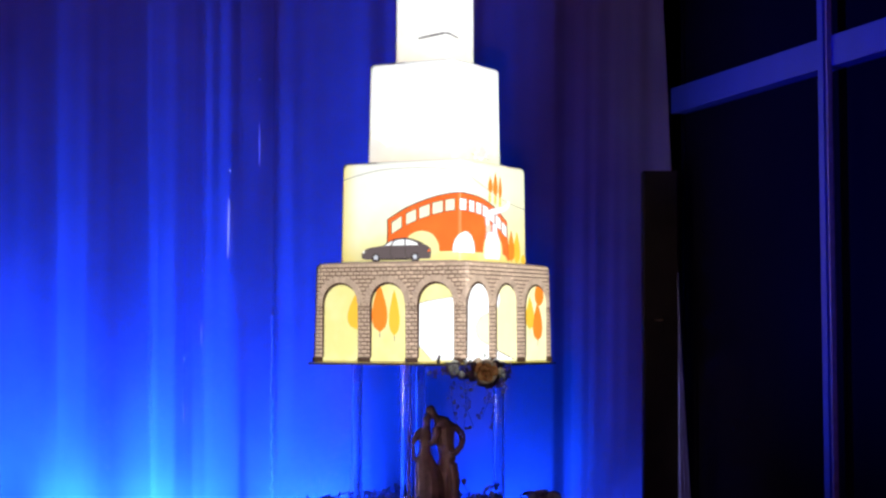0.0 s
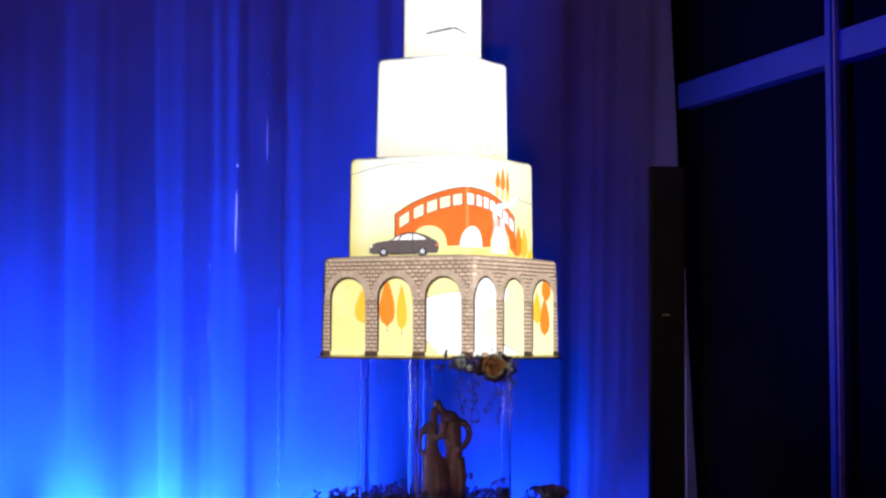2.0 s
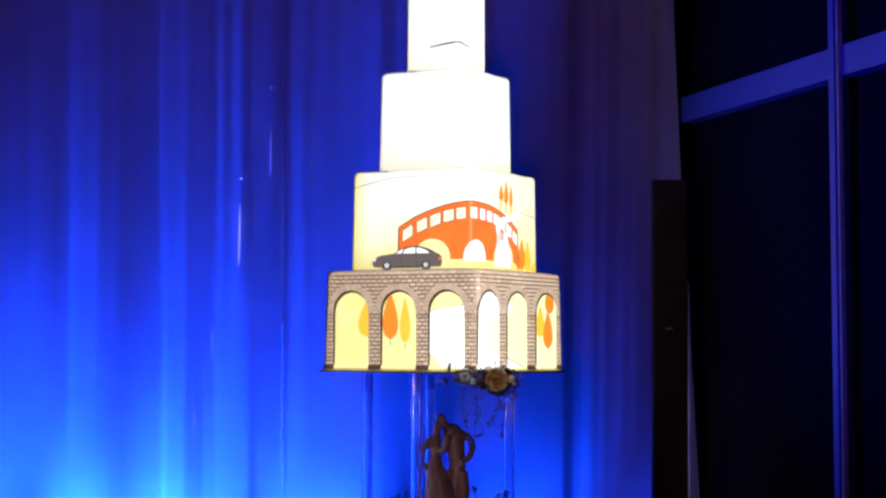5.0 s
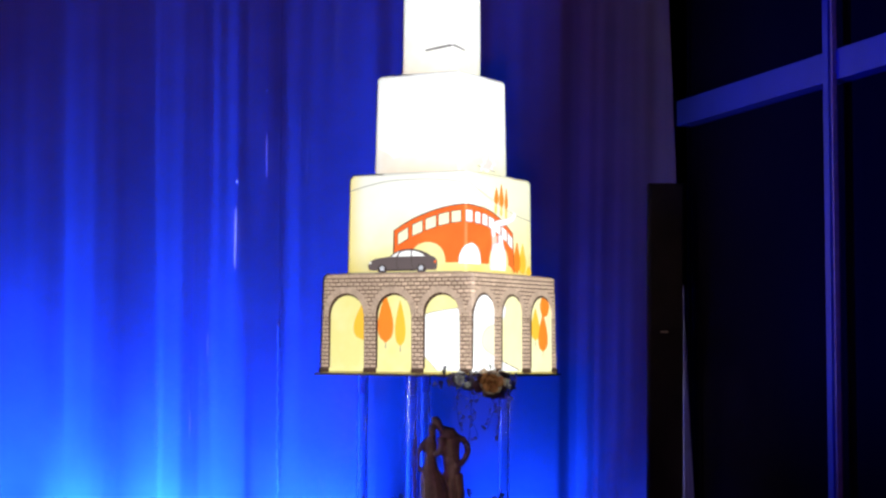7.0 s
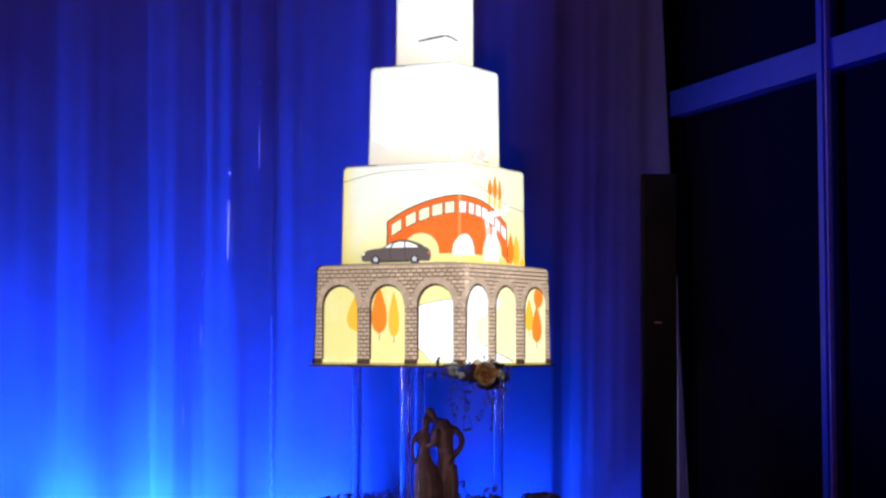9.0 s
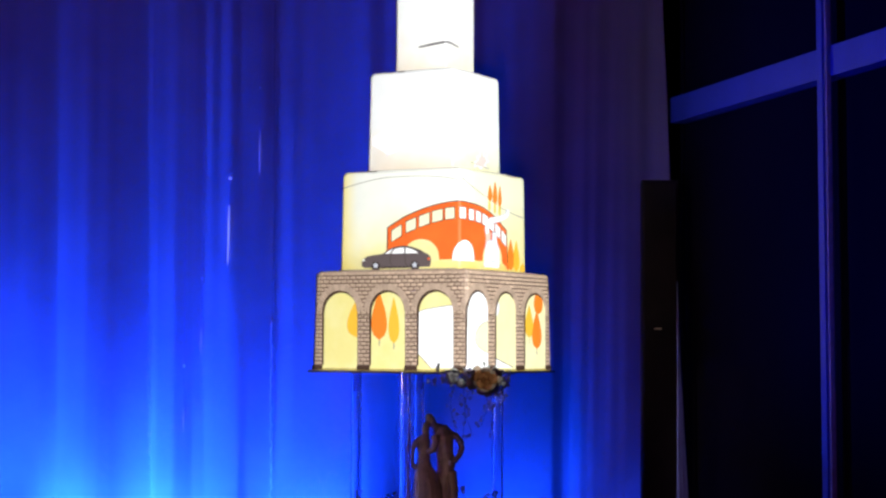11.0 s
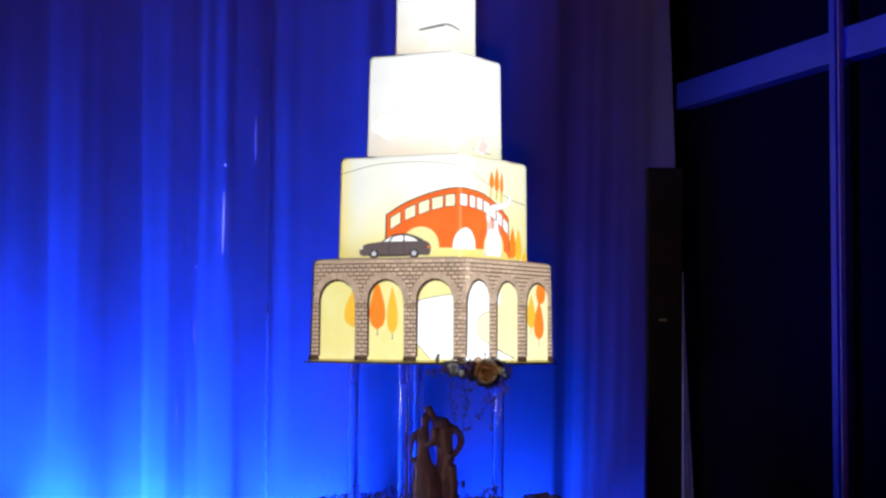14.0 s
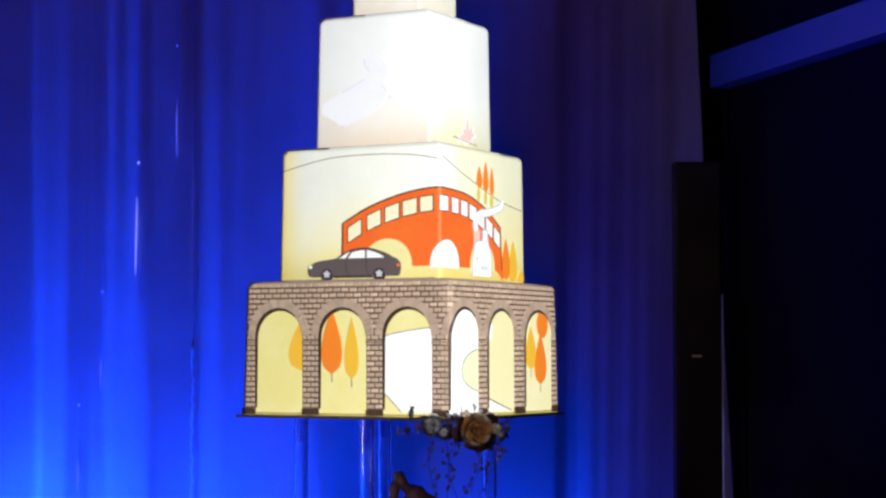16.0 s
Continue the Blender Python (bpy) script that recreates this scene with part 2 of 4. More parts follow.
def thing(name, place, label, category, group="", kind=""):
    ob = new(name)
    ob.location = place
    return tagged(ob, label, category, group, kind)


def box(bm, x0, x1, y0, y1, z0, z1, m=None):
    vs = [bm.verts.new(v) for v in ((x0, y0, z0), (x1, y0, z0), (x1, y1, z0), (x0, y1, z0),
                                    (x0, y0, z1), (x1, y0, z1), (x1, y1, z1), (x0, y1, z1))]
    if m:
        for v in vs:
            v.co = m @ v.co
    for f in ((3, 2, 1, 0), (4, 5, 6, 7), (0, 1, 5, 4), (1, 2, 6, 5), (2, 3, 7, 6), (3, 0, 4, 7)):
        bm.faces.new([vs[i] for i in f])
    return vs


def soft_box(bm, x0, x1, y0, y1, z0, z1, r=0.003):
    vs = box(bm, x0, x1, y0, y1, z0, z1)
    es = list({e for v in vs for e in v.link_edges})
    bmesh.ops.bevel(bm, geom=es, offset=r, segments=2, affect="EDGES", profile=0.7)


def loft(bm, rings, cap=True):
    """Skins a list of closed rings of equal length."""
    vr = [[bm.verts.new(p) for p in ring] for ring in rings]
    n = len(vr[0])
    for a, b in zip(vr, vr[1:]):
        for i in range(n):
            bm.faces.new((a[i], a[(i + 1) % n], b[(i + 1) % n], b[i]))
    if cap:
        bm.faces.new(vr[0][::-1])
        bm.faces.new(vr[-1])
    return vr


def tube(bm, pts, radii, n=10, flat=1.0):
    """A tube through pts with its own radius at each."""
    pts = [Vector(p) for p in pts]
    rings = []
    for i, p in enumerate(pts):
        d = (pts[min(i + 1, len(pts) - 1)] - pts[max(i - 1, 0)]).normalized()
        side = d.cross(Vector((0, 1, 0)))
        side = side.normalized() if side.length > 1e-4 else Vector((1, 0, 0))
        up = side.cross(d)
        r = radii[i] if isinstance(radii, (list, tuple)) else radii
        rings.append([p + side * math.cos(a) * r + up * math.sin(a) * r * flat for a in
                      (2 * math.pi * k / n for k in range(n))])
    loft(bm, rings)


def cylinder(bm, x, y, z0, z1, r, n=24, inner=0.0):
    ring = lambda rr, z: [(x + rr * math.cos(2 * math.pi * k / n), y + rr * math.sin(2 * math.pi * k / n), z) for k in range(n)]
    if not inner:
        loft(bm, [ring(r, z0), ring(r, z1)])
        return
    vr = loft(bm, [ring(r, z0), ring(r, z1), ring(inner, z1), ring(inner, z0)], cap=False)
    for i in range(n):
        bm.faces.new((vr[3][i], vr[3][(i + 1) % n], vr[0][(i + 1) % n], vr[0][i]))


# ---------------------------------------------------------------- setting: floor, walls, ceiling
def slab(name, x0, x1, y0, y1, z0, z1, mat, label, category):
    bm = bmesh.new()
    box(bm, x0, x1, y0, y1, z0, z1)
    return tagged(part(name, bm, mat), label, category, kind="structure")


slab("floor", -3.2, 3.4, -6.2, 0.95, -0.05, 0.0, M_CARPET, "dark carpeted floor of the dim function room", "floor")
slab("ceiling", -3.2, 3.4, -6.2, 0.95, 3.2, 3.3, M_DARKWALL, "dark unlit ceiling of the function room", "ceiling")
slab("wall_north", -3.2, 3.4, 0.8, 0.95, 0.0, 3.2, M_DARKWALL, "dark plain wall behind the blue drape", "wall")
slab("wall_south", -3.2, 3.4, -6.2, -6.05, 0.0, 3.2, M_DARKWALL, "dark plain wall facing the cake table", "wall")
slab("wall_west", -3.2, -3.05, -6.05, 0.8, 0.0, 3.2, M_DARKWALL, "dark plain side wall of the room", "wall")

# the window wall runs obliquely towards the viewer
W0 = Vector((0.5841, 0.2796, 0))
WD = Vector((0.2837, -1.1071, 0)).normalized()
WN = Vector((WD.y, -WD.x, 0))       # towards the room
WM = Matrix(((WD.x, -WN.x, 0, W0.x), (WD.y, -WN.y, 0, W0.y), (0, 0, 1, 0), (0, 0, 0, 1)))   # x along, y outward, z up


def wall_piece(name, s0, s1, d0, d1, z0, z1, mat, parent=None, label="", bevel=0.003):
    bm = bmesh.new()
    soft_box(bm, s0, s1, d0, d1, z0, z1, bevel) if bevel else box(bm, s0, s1, d0, d1, z0, z1)
    bm.transform(WM)
    return part(name, bm, mat, parent, label)


S_POST = 0.9455
window = thing("window_1", (0, 0, 0), "tall dark night window wall with a blue steel transom beam", "window", kind="structure")
wall_piece("transom", 0.0726, 7.0, -0.0287, 0.048, 1.7518, 1.8138, M_BEAM, window, "blue painted steel transom")
wall_piece("sill", 0.052, 7.0, -0.05, 0.05, 0.0, 0.10, M_MULLION, window)
wall_piece("head", 0.052, 7.0, -0.03, 0.05, 3.1, 3.2, M_MULLION, window)
LEAN = Matrix.Translation((S_POST, 0, 1.5)) @ Matrix.Rotation(radians(-1.25), 4, "Y") @ Matrix.Translation((-S_POST, 0, -1.5))
for name, s0, s1, d0, mat, label in (("mullion", S_POST - 0.0134, S_POST + 0.0115, -0.042, M_BEAM, "slim blue steel mullion"),
                                     ("trim_strip", S_POST + 0.0134, S_POST + 0.022, -0.038, M_WOODTRIM, "thin brown trim strip")):
    bm = bmesh.new()
    soft_box(bm, s0, s1, d0, d0 + 0.0115, 0.05, 3.15, 0.002)
    bm.transform(WM @ LEAN)
    part(name, bm, mat, window, label)
wall_piece("jamb", 0.052, 0.0716, 0.006, 0.06, 0.0, 3.15, M_GLASS, window, "black painted jamb")
for s0, s1 in ((0.0717, S_POST), (S_POST + 0.001, 7.0)):
    for z0, z1 in ((0.10, 1.7518), (1.8138, 3.1)):
        wall_piece("pane", s0, s1, 0.010, 0.020, z0, z1, M_GLASS, window, "dark pane with night outside", bevel=0)
bm = bmesh.new()
box(bm, -0.3, 7.0, 0.3, 0.4, 0.0, 3.2)
bm.transform(WM)
tagged(part("wall_east", bm, M_BLACK), "unlit black outside behind the window wall", "wall", kind="structure")


# ---------------------------------------------------------------- blue drape
# depth of the pleats along the drape: x, distance back from the foremost fold
PLEATS_LEFT = [(-2.34, 0.07), (-2.16, 0.11), (-2.04, 0.07), (-1.93, 0.11), (-1.81, 0.08), (-1.71, 0.115), (-1.58, 0.09), (-1.5, 0.115), (-1.4, 0.104), (-1.2, 0.105),
               (-1.123, 0.088), (-1.063, 0.074), (-1.022, 0.068), (-0.976, 0.071), (-0.941, 0.054), (-0.899, 0.035), (-0.867, 0.028), (-0.834, 0.029), (-0.794, 0.039), (-0.742, 0.050),
               (-0.729, 0.0525), (-0.72, 0.043), (-0.671, 0.031), (-0.637, 0.039), (-0.625, 0.043), (-0.592, 0.044), (-0.55, 0.036), (-0.503, 0.025), (-0.488, 0.033), (-0.438, 0.046),
               (-0.42, 0.051)]
PLEATS_RIGHT = [(-0.363, 0.05), (-0.332, 0.053), (-0.233, 0.058), (-0.165, 0.053), (-0.097, 0.058), (0, 0.05), (0.068, 0.056), (0.16, 0.062), (0.21, 0.056), (0.285, 0.047), (0.310, 0.046),
                (0.322, 0.062), (0.336, 0.080), (0.358, 0.091), (0.372, 0.086), (0.386, 0.078), (0.402, 0.084), (0.418, 0.079), (0.432, 0.086), (0.448, 0.088), (0.464, 0.080),
                (0.482, 0.084), (0.500, 0.077), (0.522, 0.083), (0.545, 0.092), (0.565, 0.091), (0.588, 0.088), (0.604, 0.078), (0.66, 0.074)]
PX, PY = [p[0] for p in PLEATS_LEFT + PLEATS_RIGHT], [p[1] for p in PLEATS_LEFT + PLEATS_RIGHT]


# the upper part of some pleats lies flatter, so that their lit flank narrows upwards
FLARE = [(-1.02, 0.0), (-0.905, 0.0), (-0.870, .005), (-0.834, .005), (-0.780, 0.0), (-0.742, 0.0), (-0.729, -.0045), (-0.720, .001), (-0.671, .0045), (-0.637, -.002), (-0.60, 0.0), (-0.55, .003), (-0.503, .010), (-0.488, .003), (-0.43, 0.0), (0.46, 0.0), (0.50, .004), (0.52, 0.0), (0.7, 0.0)]
FX, FY = [p[0] for p in FLARE], [p[1] for p in FLARE]


def fold_depth(x, z):
    lean = 0.004 * math.sin(0.9 * z + 3.1 * x) - 0.006 * (z - 1.3) * (x + 0.3)
    y = sum(float(np.interp(x + lean + k * 0.003, PX, PY)) * w for k, w in ((-2, .1), (-1, .2), (0, .4), (1, .2), (2, .1)))
    y += float(np.interp(x + lean, FX, FY)) * max(0.0, min(1.3, (z - 0.8) / 0.75))
    y *= (0.97 + 0.06 * math.sin(1.7 * z + 5 * x)) * (1.25 - 0.33 * z)
    gather = max(0.0, min(1.0, (z - 0.85) / 0.9))
    y += 0.0016 * gather * math.sin(105 * x + 2.2 * math.sin(9 * x) + 1.3 * math.sin(23 * x + 1)) * (0.6 + 0.4 * math.sin(13 * x + 2))
    return y + 0.0003 * math.sin(x * 61 + 0.9 * math.sin(z * 2.2)) + 0.001 * math.sin(x * 19 - 3.3 * z) + 0.0001 * math.sin(x * 130 + 2 * z)


def drape(name, x0, x1, z0, z1, cols, rows_n, right_edge=None):
    bm = bmesh.new()
    grid = []
    for j in range(rows_n + 1):
        z = z0 + (z1 - z0) * j / rows_n
        xr = right_edge(z) if right_edge else x1
        grid.append([bm.verts.new((x0 + (xr - x0) * i / cols, CURTAIN_Y + fold_depth(x0 + (xr - x0) * i / cols, z), z))
                     for i in range(cols + 1)])
    for a, b in zip(grid, grid[1:]):
        for i in range(cols):
            bm.faces.new((a[i], a[i + 1], b[i + 1], b[i]))
    ob = part(name, bm, M_DRAPE, smooth=True)
    mod = ob.modifiers.new("thickness", "SOLIDIFY")
    mod.thickness, mod.offset = 0.002, 1
    return ob


tagged(drape("curtain", -2.3, -0.415, 0.01, 3.1, 420, 44), "floor-length pleated drape washed in blue uplight", "curtain", "stage drapes")
tagged(drape("curtain", -0.421, 0.645, 0.012, 3.1, 300, 44, lambda z: 0.612 - 0.045 * (z - 1.64) if z > 1.64 else 0.612),
       "floor-length pleated drape, dimmer blue behind the cake", "curtain", "stage drapes")
for ob in list(scene.objects):
    if ob.name == "curtain.001":
        ob.location.y = 0.0025
bm = bmesh.new()
rng = random.Random(4)
tube(bm, [(-0.418 + 0.0024 * rng.uniform(-1, 1), CURTAIN_Y - 0.004 + fold_depth(-0.418, 0.02 + 0.010 * k), 0.02 + 0.010 * k) for k in range(126)],
     [0.0016 + 0.0018 * rng.random() for k in range(126)], 6)
part("hem", bm, M_HEM, bpy.data.objects["curtain.001"], "ruffled seam edge", smooth=True)
bm = bmesh.new()
tube(bm, [(-2.4, 0.47, 3.12), (0.6, 0.47, 3.12)], 0.015)
tagged(part("curtain_rail", bm, M_MULLION), "slim grey metal rail carrying the drapes", "curtain rail", kind="structure")

# thin glowing drop lights in front of the drape
for dx, zt, z0, z1, lean, led in ((-0.527, 1.634, 1.41, 1.566, -0.004, M_LED), (-0.452, 1.870, 1.645, 1.755, 0.001, M_LED_DIM),
                                  (-0.597, 1.377, 1.183, 1.246, -0.002, M_LED_DIM), (-0.641, 1.152, 0.982, 1.04, 0.0, M_LED_DIM)):
    strand = thing("drop_light", (dx, CURTAIN_Y - 0.006 + min(fold_depth(dx, z0 + (zt - z0) * k / 8) for k in range(9)), zt), "thin white glowing light thread hanging before the drape", "string light", "drop lights")
    bm = bmesh.new()
    bmesh.ops.create_uvsphere(bm, u_segments=10, v_segments=6, radius=0.0025)
    part("bead", bm, led, strand, smooth=True)
    bm = bmesh.new()
    tube(bm, [(0, 0, 3.1 - zt), (0, 0, 0.002), (lean * 0.5, 0, z1 - zt), (lean, 0, z0 - zt)], 0.0004, 6)
    part("wire", bm, M_PALE_DRAPE, strand)
    bm = bmesh.new()
    zs = [z1 + (z0 - z1) * k / 6 - zt for k in range(7)]
    tube(bm, [(lean * (0.5 + 0.5 * k / 6), 0, z) for k, z in enumerate(zs)], [0.0004, 0.0009, 0.0012, 0.0013, 0.0012, 0.0010, 0.0004], 8)
    part("light_tube", bm, led, strand, "slim glowing tube")

# black cabinet beside the drape, and a pale drape edge behind it
cab = thing("tall_cabinet", (0.5395, 0.1746, 0), "tall plain black cabinet with a small brass latch", "cabinet")
bm = bmesh.new()
soft_box(bm, -0.0382, 0.0497, -0.0191, 0.0287, 0.0, 1.609, 0.003)
part("body", bm, M_BLACK, cab)
bm = bmesh.new()
soft_box(bm, -0.0344, 0.0439, -0.0248, -0.0196, 0.06, 1.6013, 0.002)
door = part("door", bm, M_BLACK, cab)
bm = bmesh.new()
soft_box(bm, -0.0095, 0.0076, -0.0325, -0.0250, 1.248, 1.2518, 0.001)
part("latch", bm, M_LATCH, door, "small brass latch")
bm = bmesh.new()
rings = []
for j in range(25):
    z = 1.3626 * (1 - j / 24)
    w = 0.001 + 0.0305 * min(1.0, ((1.3626 - z) / 0.59)) ** 1.2
    rings.append([(0.581 + w * k / 8 + 0.001 * z, 0.1287 + 0.003 * math.sin(k * 2.2 + z), z) for k in range(9)] +
                 [(0.581 + w * k / 8 + 0.001 * z, 0.1325 + 0.003 * math.sin(k * 2.2 + z), z) for k in range(8, -1, -1)])
loft(bm, rings)
tagged(part("side_drape", bm, M_PALE_DRAPE, smooth=True), "narrow pale drape edge pulled back beside the window", "curtain")

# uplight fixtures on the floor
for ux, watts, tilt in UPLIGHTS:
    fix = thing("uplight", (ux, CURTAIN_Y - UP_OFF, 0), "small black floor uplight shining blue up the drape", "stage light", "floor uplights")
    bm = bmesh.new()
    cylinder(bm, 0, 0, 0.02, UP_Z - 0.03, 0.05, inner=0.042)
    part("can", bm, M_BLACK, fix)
    # unseen plate added to keep the blue light off the cake
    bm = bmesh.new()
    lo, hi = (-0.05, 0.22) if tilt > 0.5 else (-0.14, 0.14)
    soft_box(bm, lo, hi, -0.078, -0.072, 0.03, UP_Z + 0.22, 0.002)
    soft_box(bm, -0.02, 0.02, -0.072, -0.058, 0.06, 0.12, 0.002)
    part("light_shield", bm, M_BLACK, fix)
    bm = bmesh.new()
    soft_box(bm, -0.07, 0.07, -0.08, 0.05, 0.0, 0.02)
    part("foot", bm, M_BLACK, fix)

# projector with its stepped mask, on a stand behind the viewer
proj = thing("projector", (0, 0, 0), "black projector with a stepped mask on a tall stand", "projector")
PM = look(PROJ, PROJ_AIM)
PI = PM.inverted()


def on_mask(p, dist=0.5):
    q = PI @ Vector(p)
    return q.x / -q.z * dist, q.y / -q.z * dist


def hull(points):
    pts = sorted(set(points))
    out = []
    for seq in (pts, pts[::-1]):
        side = []
        for p in seq:
            while len(side) > 1 and (side[-1][0] - side[-2][0]) * (p[1] - side[-2][1]) - (side[-1][1] - side[-2][1]) * (p[0] - side[-2][0]) <= 0:
                side.pop()
            side.append(p)
        out += side[:-1]
    return out


def span_at(poly, y):
    xs = []
    for i, a in enumerate(poly):
        b = poly[(i + 1) % len(poly)]
        if (a[1] - y) * (b[1] - y) <= 0 and a[1] != b[1]:
            xs.append(a[0] + (b[0] - a[0]) * (y - a[1]) / (b[1] - a[1]))
    return (min(xs), max(xs)) if len(xs) > 1 else None


TRIM = 0.0026                        # the picture stops this far inside the cake's edge
shapes = [hull([on_mask(s * NL * (h - TRIM) + r * NR * (h - TRIM) + Vector((0, 0, CAKE_Z + zz))) for s in (-1, 1) for r in (-1, 1)
                for h, zz in ((hb, zb + (-0.0010 if n == "A" else -0.004)), (ht, zb + H - 0.013), (ht - 0.0042, zb + H - 0.004))]) for n, zb, H, hb, ht in TIERS]
for px, pz, pr in ((0.110, 1.133, 0.026), (0.044, 1.139, 0.0110), (0.061, 1.128, 0.0065), (0.144, 1.134, 0.008), (0.152, 1.125, 0.004)):    # openings added to light the roses on the board's corner
    shapes.append(hull([on_mask((px + pr * math.cos(a), -0.312, pz + pr * math.sin(a))) for a in (2 * math.pi * k / 16 for k in range(16))]))
M0 = 0.10
y_low, y_high = min(p[1] for q in shapes for p in q), max(p[1] for q in shapes for p in q)
bm = bmesh.new()
STEPS = 560
cuts_y = [y_low + (y_high - y_low) * k / STEPS for k in range(STEPS + 1)]


def mask_quad(x0, x1, ya, yb):
    bm.faces.new([bm.verts.new((x, y, -0.500)) for x, y in ((x0, ya), (x1, ya), (x1, yb), (x0, yb))])


for ya, yb in zip(cuts_y, cuts_y[1:]):
    at = -M0
    for l, r in sorted(v for v in (span_at(p, (ya + yb) / 2) for p in shapes) if v):
        if l > at:
            mask_quad(at, l, ya, yb)
        at = max(at, r)
    mask_quad(at, M0, ya, yb)
mask_quad(-M0, M0, -M0, y_low)
mask_quad(-M0, M0, y_high, M0)
bm.transform(PM)
part("mask", bm, M_BLACK, proj)
for q in shapes[len(TIERS):]:                # unseen grey film added to dim the light on the roses
    bm = bmesh.new()
    bm.faces.new([bm.verts.new((x, y, -0.4985)) for x, y in q])
    bm.transform(PM)
    part("grey_film", bm, M_FILM, proj)
bm = bmesh.new()
for b in ((-0.11, -0.10, -0.11, 0.11, -0.51, 0.1), (0.10, 0.11, -0.11, 0.11, -0.51, 0.1), (-0.10, 0.10, -0.11, -0.10, -0.51, 0.1),
          (-0.10, 0.10, 0.10, 0.11, -0.51, 0.1), (-0.10, 0.10, -0.10, 0.10, 0.09, 0.1)):
    box(bm, *b)
bm.transform(PM)
part("housing", bm, M_BLACK, proj)
bm = bmesh.new()
cylinder(bm, PROJ.x, PROJ.y, 0.0, PROJ.z - 0.13, 0.02)
part("stand", bm, M_BLACK, proj)

# ---------------------------------------------------------------- table
def long_ring(inset, z, wave=0.0):
    """A rounded rectangle round the table, outset by -inset."""
    x0, x1, y0, y1, r = -0.46 + inset, 0.46 - inset, -0.78 + inset, 0.205 - inset * 0.15, 0.05
    pts = []
    for cx, cy, a0 in ((x1 - r, y1 - r, 0), (x0 + r, y1 - r, 90), (x0 + r, y0 + r, 180), (x1 - r, y0 + r, 270)):
        pts += [(cx + r * math.cos(radians(a0 + 15 * k)), cy + r * math.sin(radians(a0 + 15 * k))) for k in range(7)]
    out = []
    for i, p in enumerate(pts):
        q = pts[(i + 1) % len(pts)]
        n = max(1, int(math.dist(p, q) / 0.02))
        out += [(p[0] + (q[0] - p[0]) * k / n, p[1] + (q[1] - p[1]) * k / n) for k in range(n)]
    return [(x * (1 + wave * math.sin(40 * (x + y))), y if y > 0.1 else y * (1 + wave * math.sin(40 * (x - y))), z) for x, y in out]


table = thing("cake_table", (0, 0, 0), "long cake table under a black floor-length cloth", "table")
bm = bmesh.new()
loft(bm, [long_ring(0.012, TABLE_Z - 0.03), long_ring(0.012, TABLE_Z - 0.004)])
part("tabletop", bm, M_WHITE, table)
for lx in (-0.38, 0.38):
    for ly in (-0.68, 0.10):
        bm = bmesh.new()
        cylinder(bm, lx, ly, 0.0, TABLE_Z - 0.03, 0.02, 12)
        part("leg", bm, M_BLACK, table)
# unseen cloth, made black so that it bounces no blue onto the drape
bm = bmesh.new()
vr = loft(bm, [long_ring(0.0, TABLE_Z - (TABLE_Z - 0.02) * j / 9, 0.0016 * j) for j in range(10)], cap=False)
bm.faces.new(vr[0])
tagged(part("tablecloth", bm, M_CLOTH, smooth=True), "black floor-length tablecloth over the cake table", "tablecloth")
# unseen fixture added to carry the statuette's fill lamp
pin = thing("statue_fill", (STATUE_FILL_AT.x, STATUE_FILL_AT.y, TABLE_Z), "tiny black fill lamp added out of view on the tablecloth", "spotlight")
bm = bmesh.new()
cylinder(bm, 0, -0.012, 0.0005, 0.012, 0.022, 16)
part("foot", bm, M_BLACK, pin)
bm = bmesh.new()
cylinder(bm, 0, -0.012, 0.012, 0.032, 0.014, 16)
part("can", bm, M_BLACK, pin)

# ---------------------------------------------------------------- cake
cake = thing("wedding_cake", (0, 0, CAKE_Z), "four-tier square wedding cake with projected autumn pictures", "cake")
RC = 0.006


def half(tn, z):
    zb, H, hb, ht = TIER[tn]
    return hb + (ht - hb) * z / H


def on_tier(tn, u, z, lift):
    """The place at u along the two seen faces (0 at the front corner, minus on the broad face), z above the tier's foot."""
    h = half(tn, z)
    if u <= -RC:
        p = NL * (h + lift) + NR * (h + u)
    elif u >= RC:
        p = NR * (h + lift) + NL * (h - u)
    else:
        a = u / RC * math.pi / 4
        d = (NL + NR).normalized() * math.cos(a) + (NR - NL).normalized() * math.sin(a)
        p = (NL + NR) * (h - RC) + d * (RC + lift)
    return p + Vector((0, 0, TIER[tn][0] + z))


def clip(poly, c, sign):
    out = []
    for i, a in enumerate(poly):
        b = poly[(i + 1) % len(poly)]
        da, db = sign * (a[0] - c), sign * (b[0] - c)
        if da >= 0:
            out.append(a)
        if da * db < 0:
            k = da / (da - db)
            out.append((c, a[1] + (b[1] - a[1]) * k))
    return out


def motif(bm, tn, poly, lift, foot=-0.001):
    """A raised flat piece standing for part of the projected picture, with the outline poly (u, z in metres), wrapped
    round the front corner.
    """
    cuts = (-9, -RC, -RC / 3, RC / 3, RC, 9)
    for c0, c1 in zip(cuts, cuts[1:]):
        q = clip(clip(poly, c0, 1), c1, -1) if len(poly) > 2 else []
        pts = [p for i, p in enumerate(q) if (abs(p[0] - q[i - 1][0]) + abs(p[1] - q[i - 1][1])) > 1e-7]
        if len(pts) < 3:
            continue
        top = [bm.verts.new(on_tier(tn, u, z, lift)) for u, z in pts]
        low = [bm.verts.new(on_tier(tn, u, z, foot)) for u, z in pts]
        bm.faces.new(top)
        for i in range(len(pts)):
            j = (i + 1) % len(pts)
            bm.faces.new((top[j], top[i], low[i], low[j]))


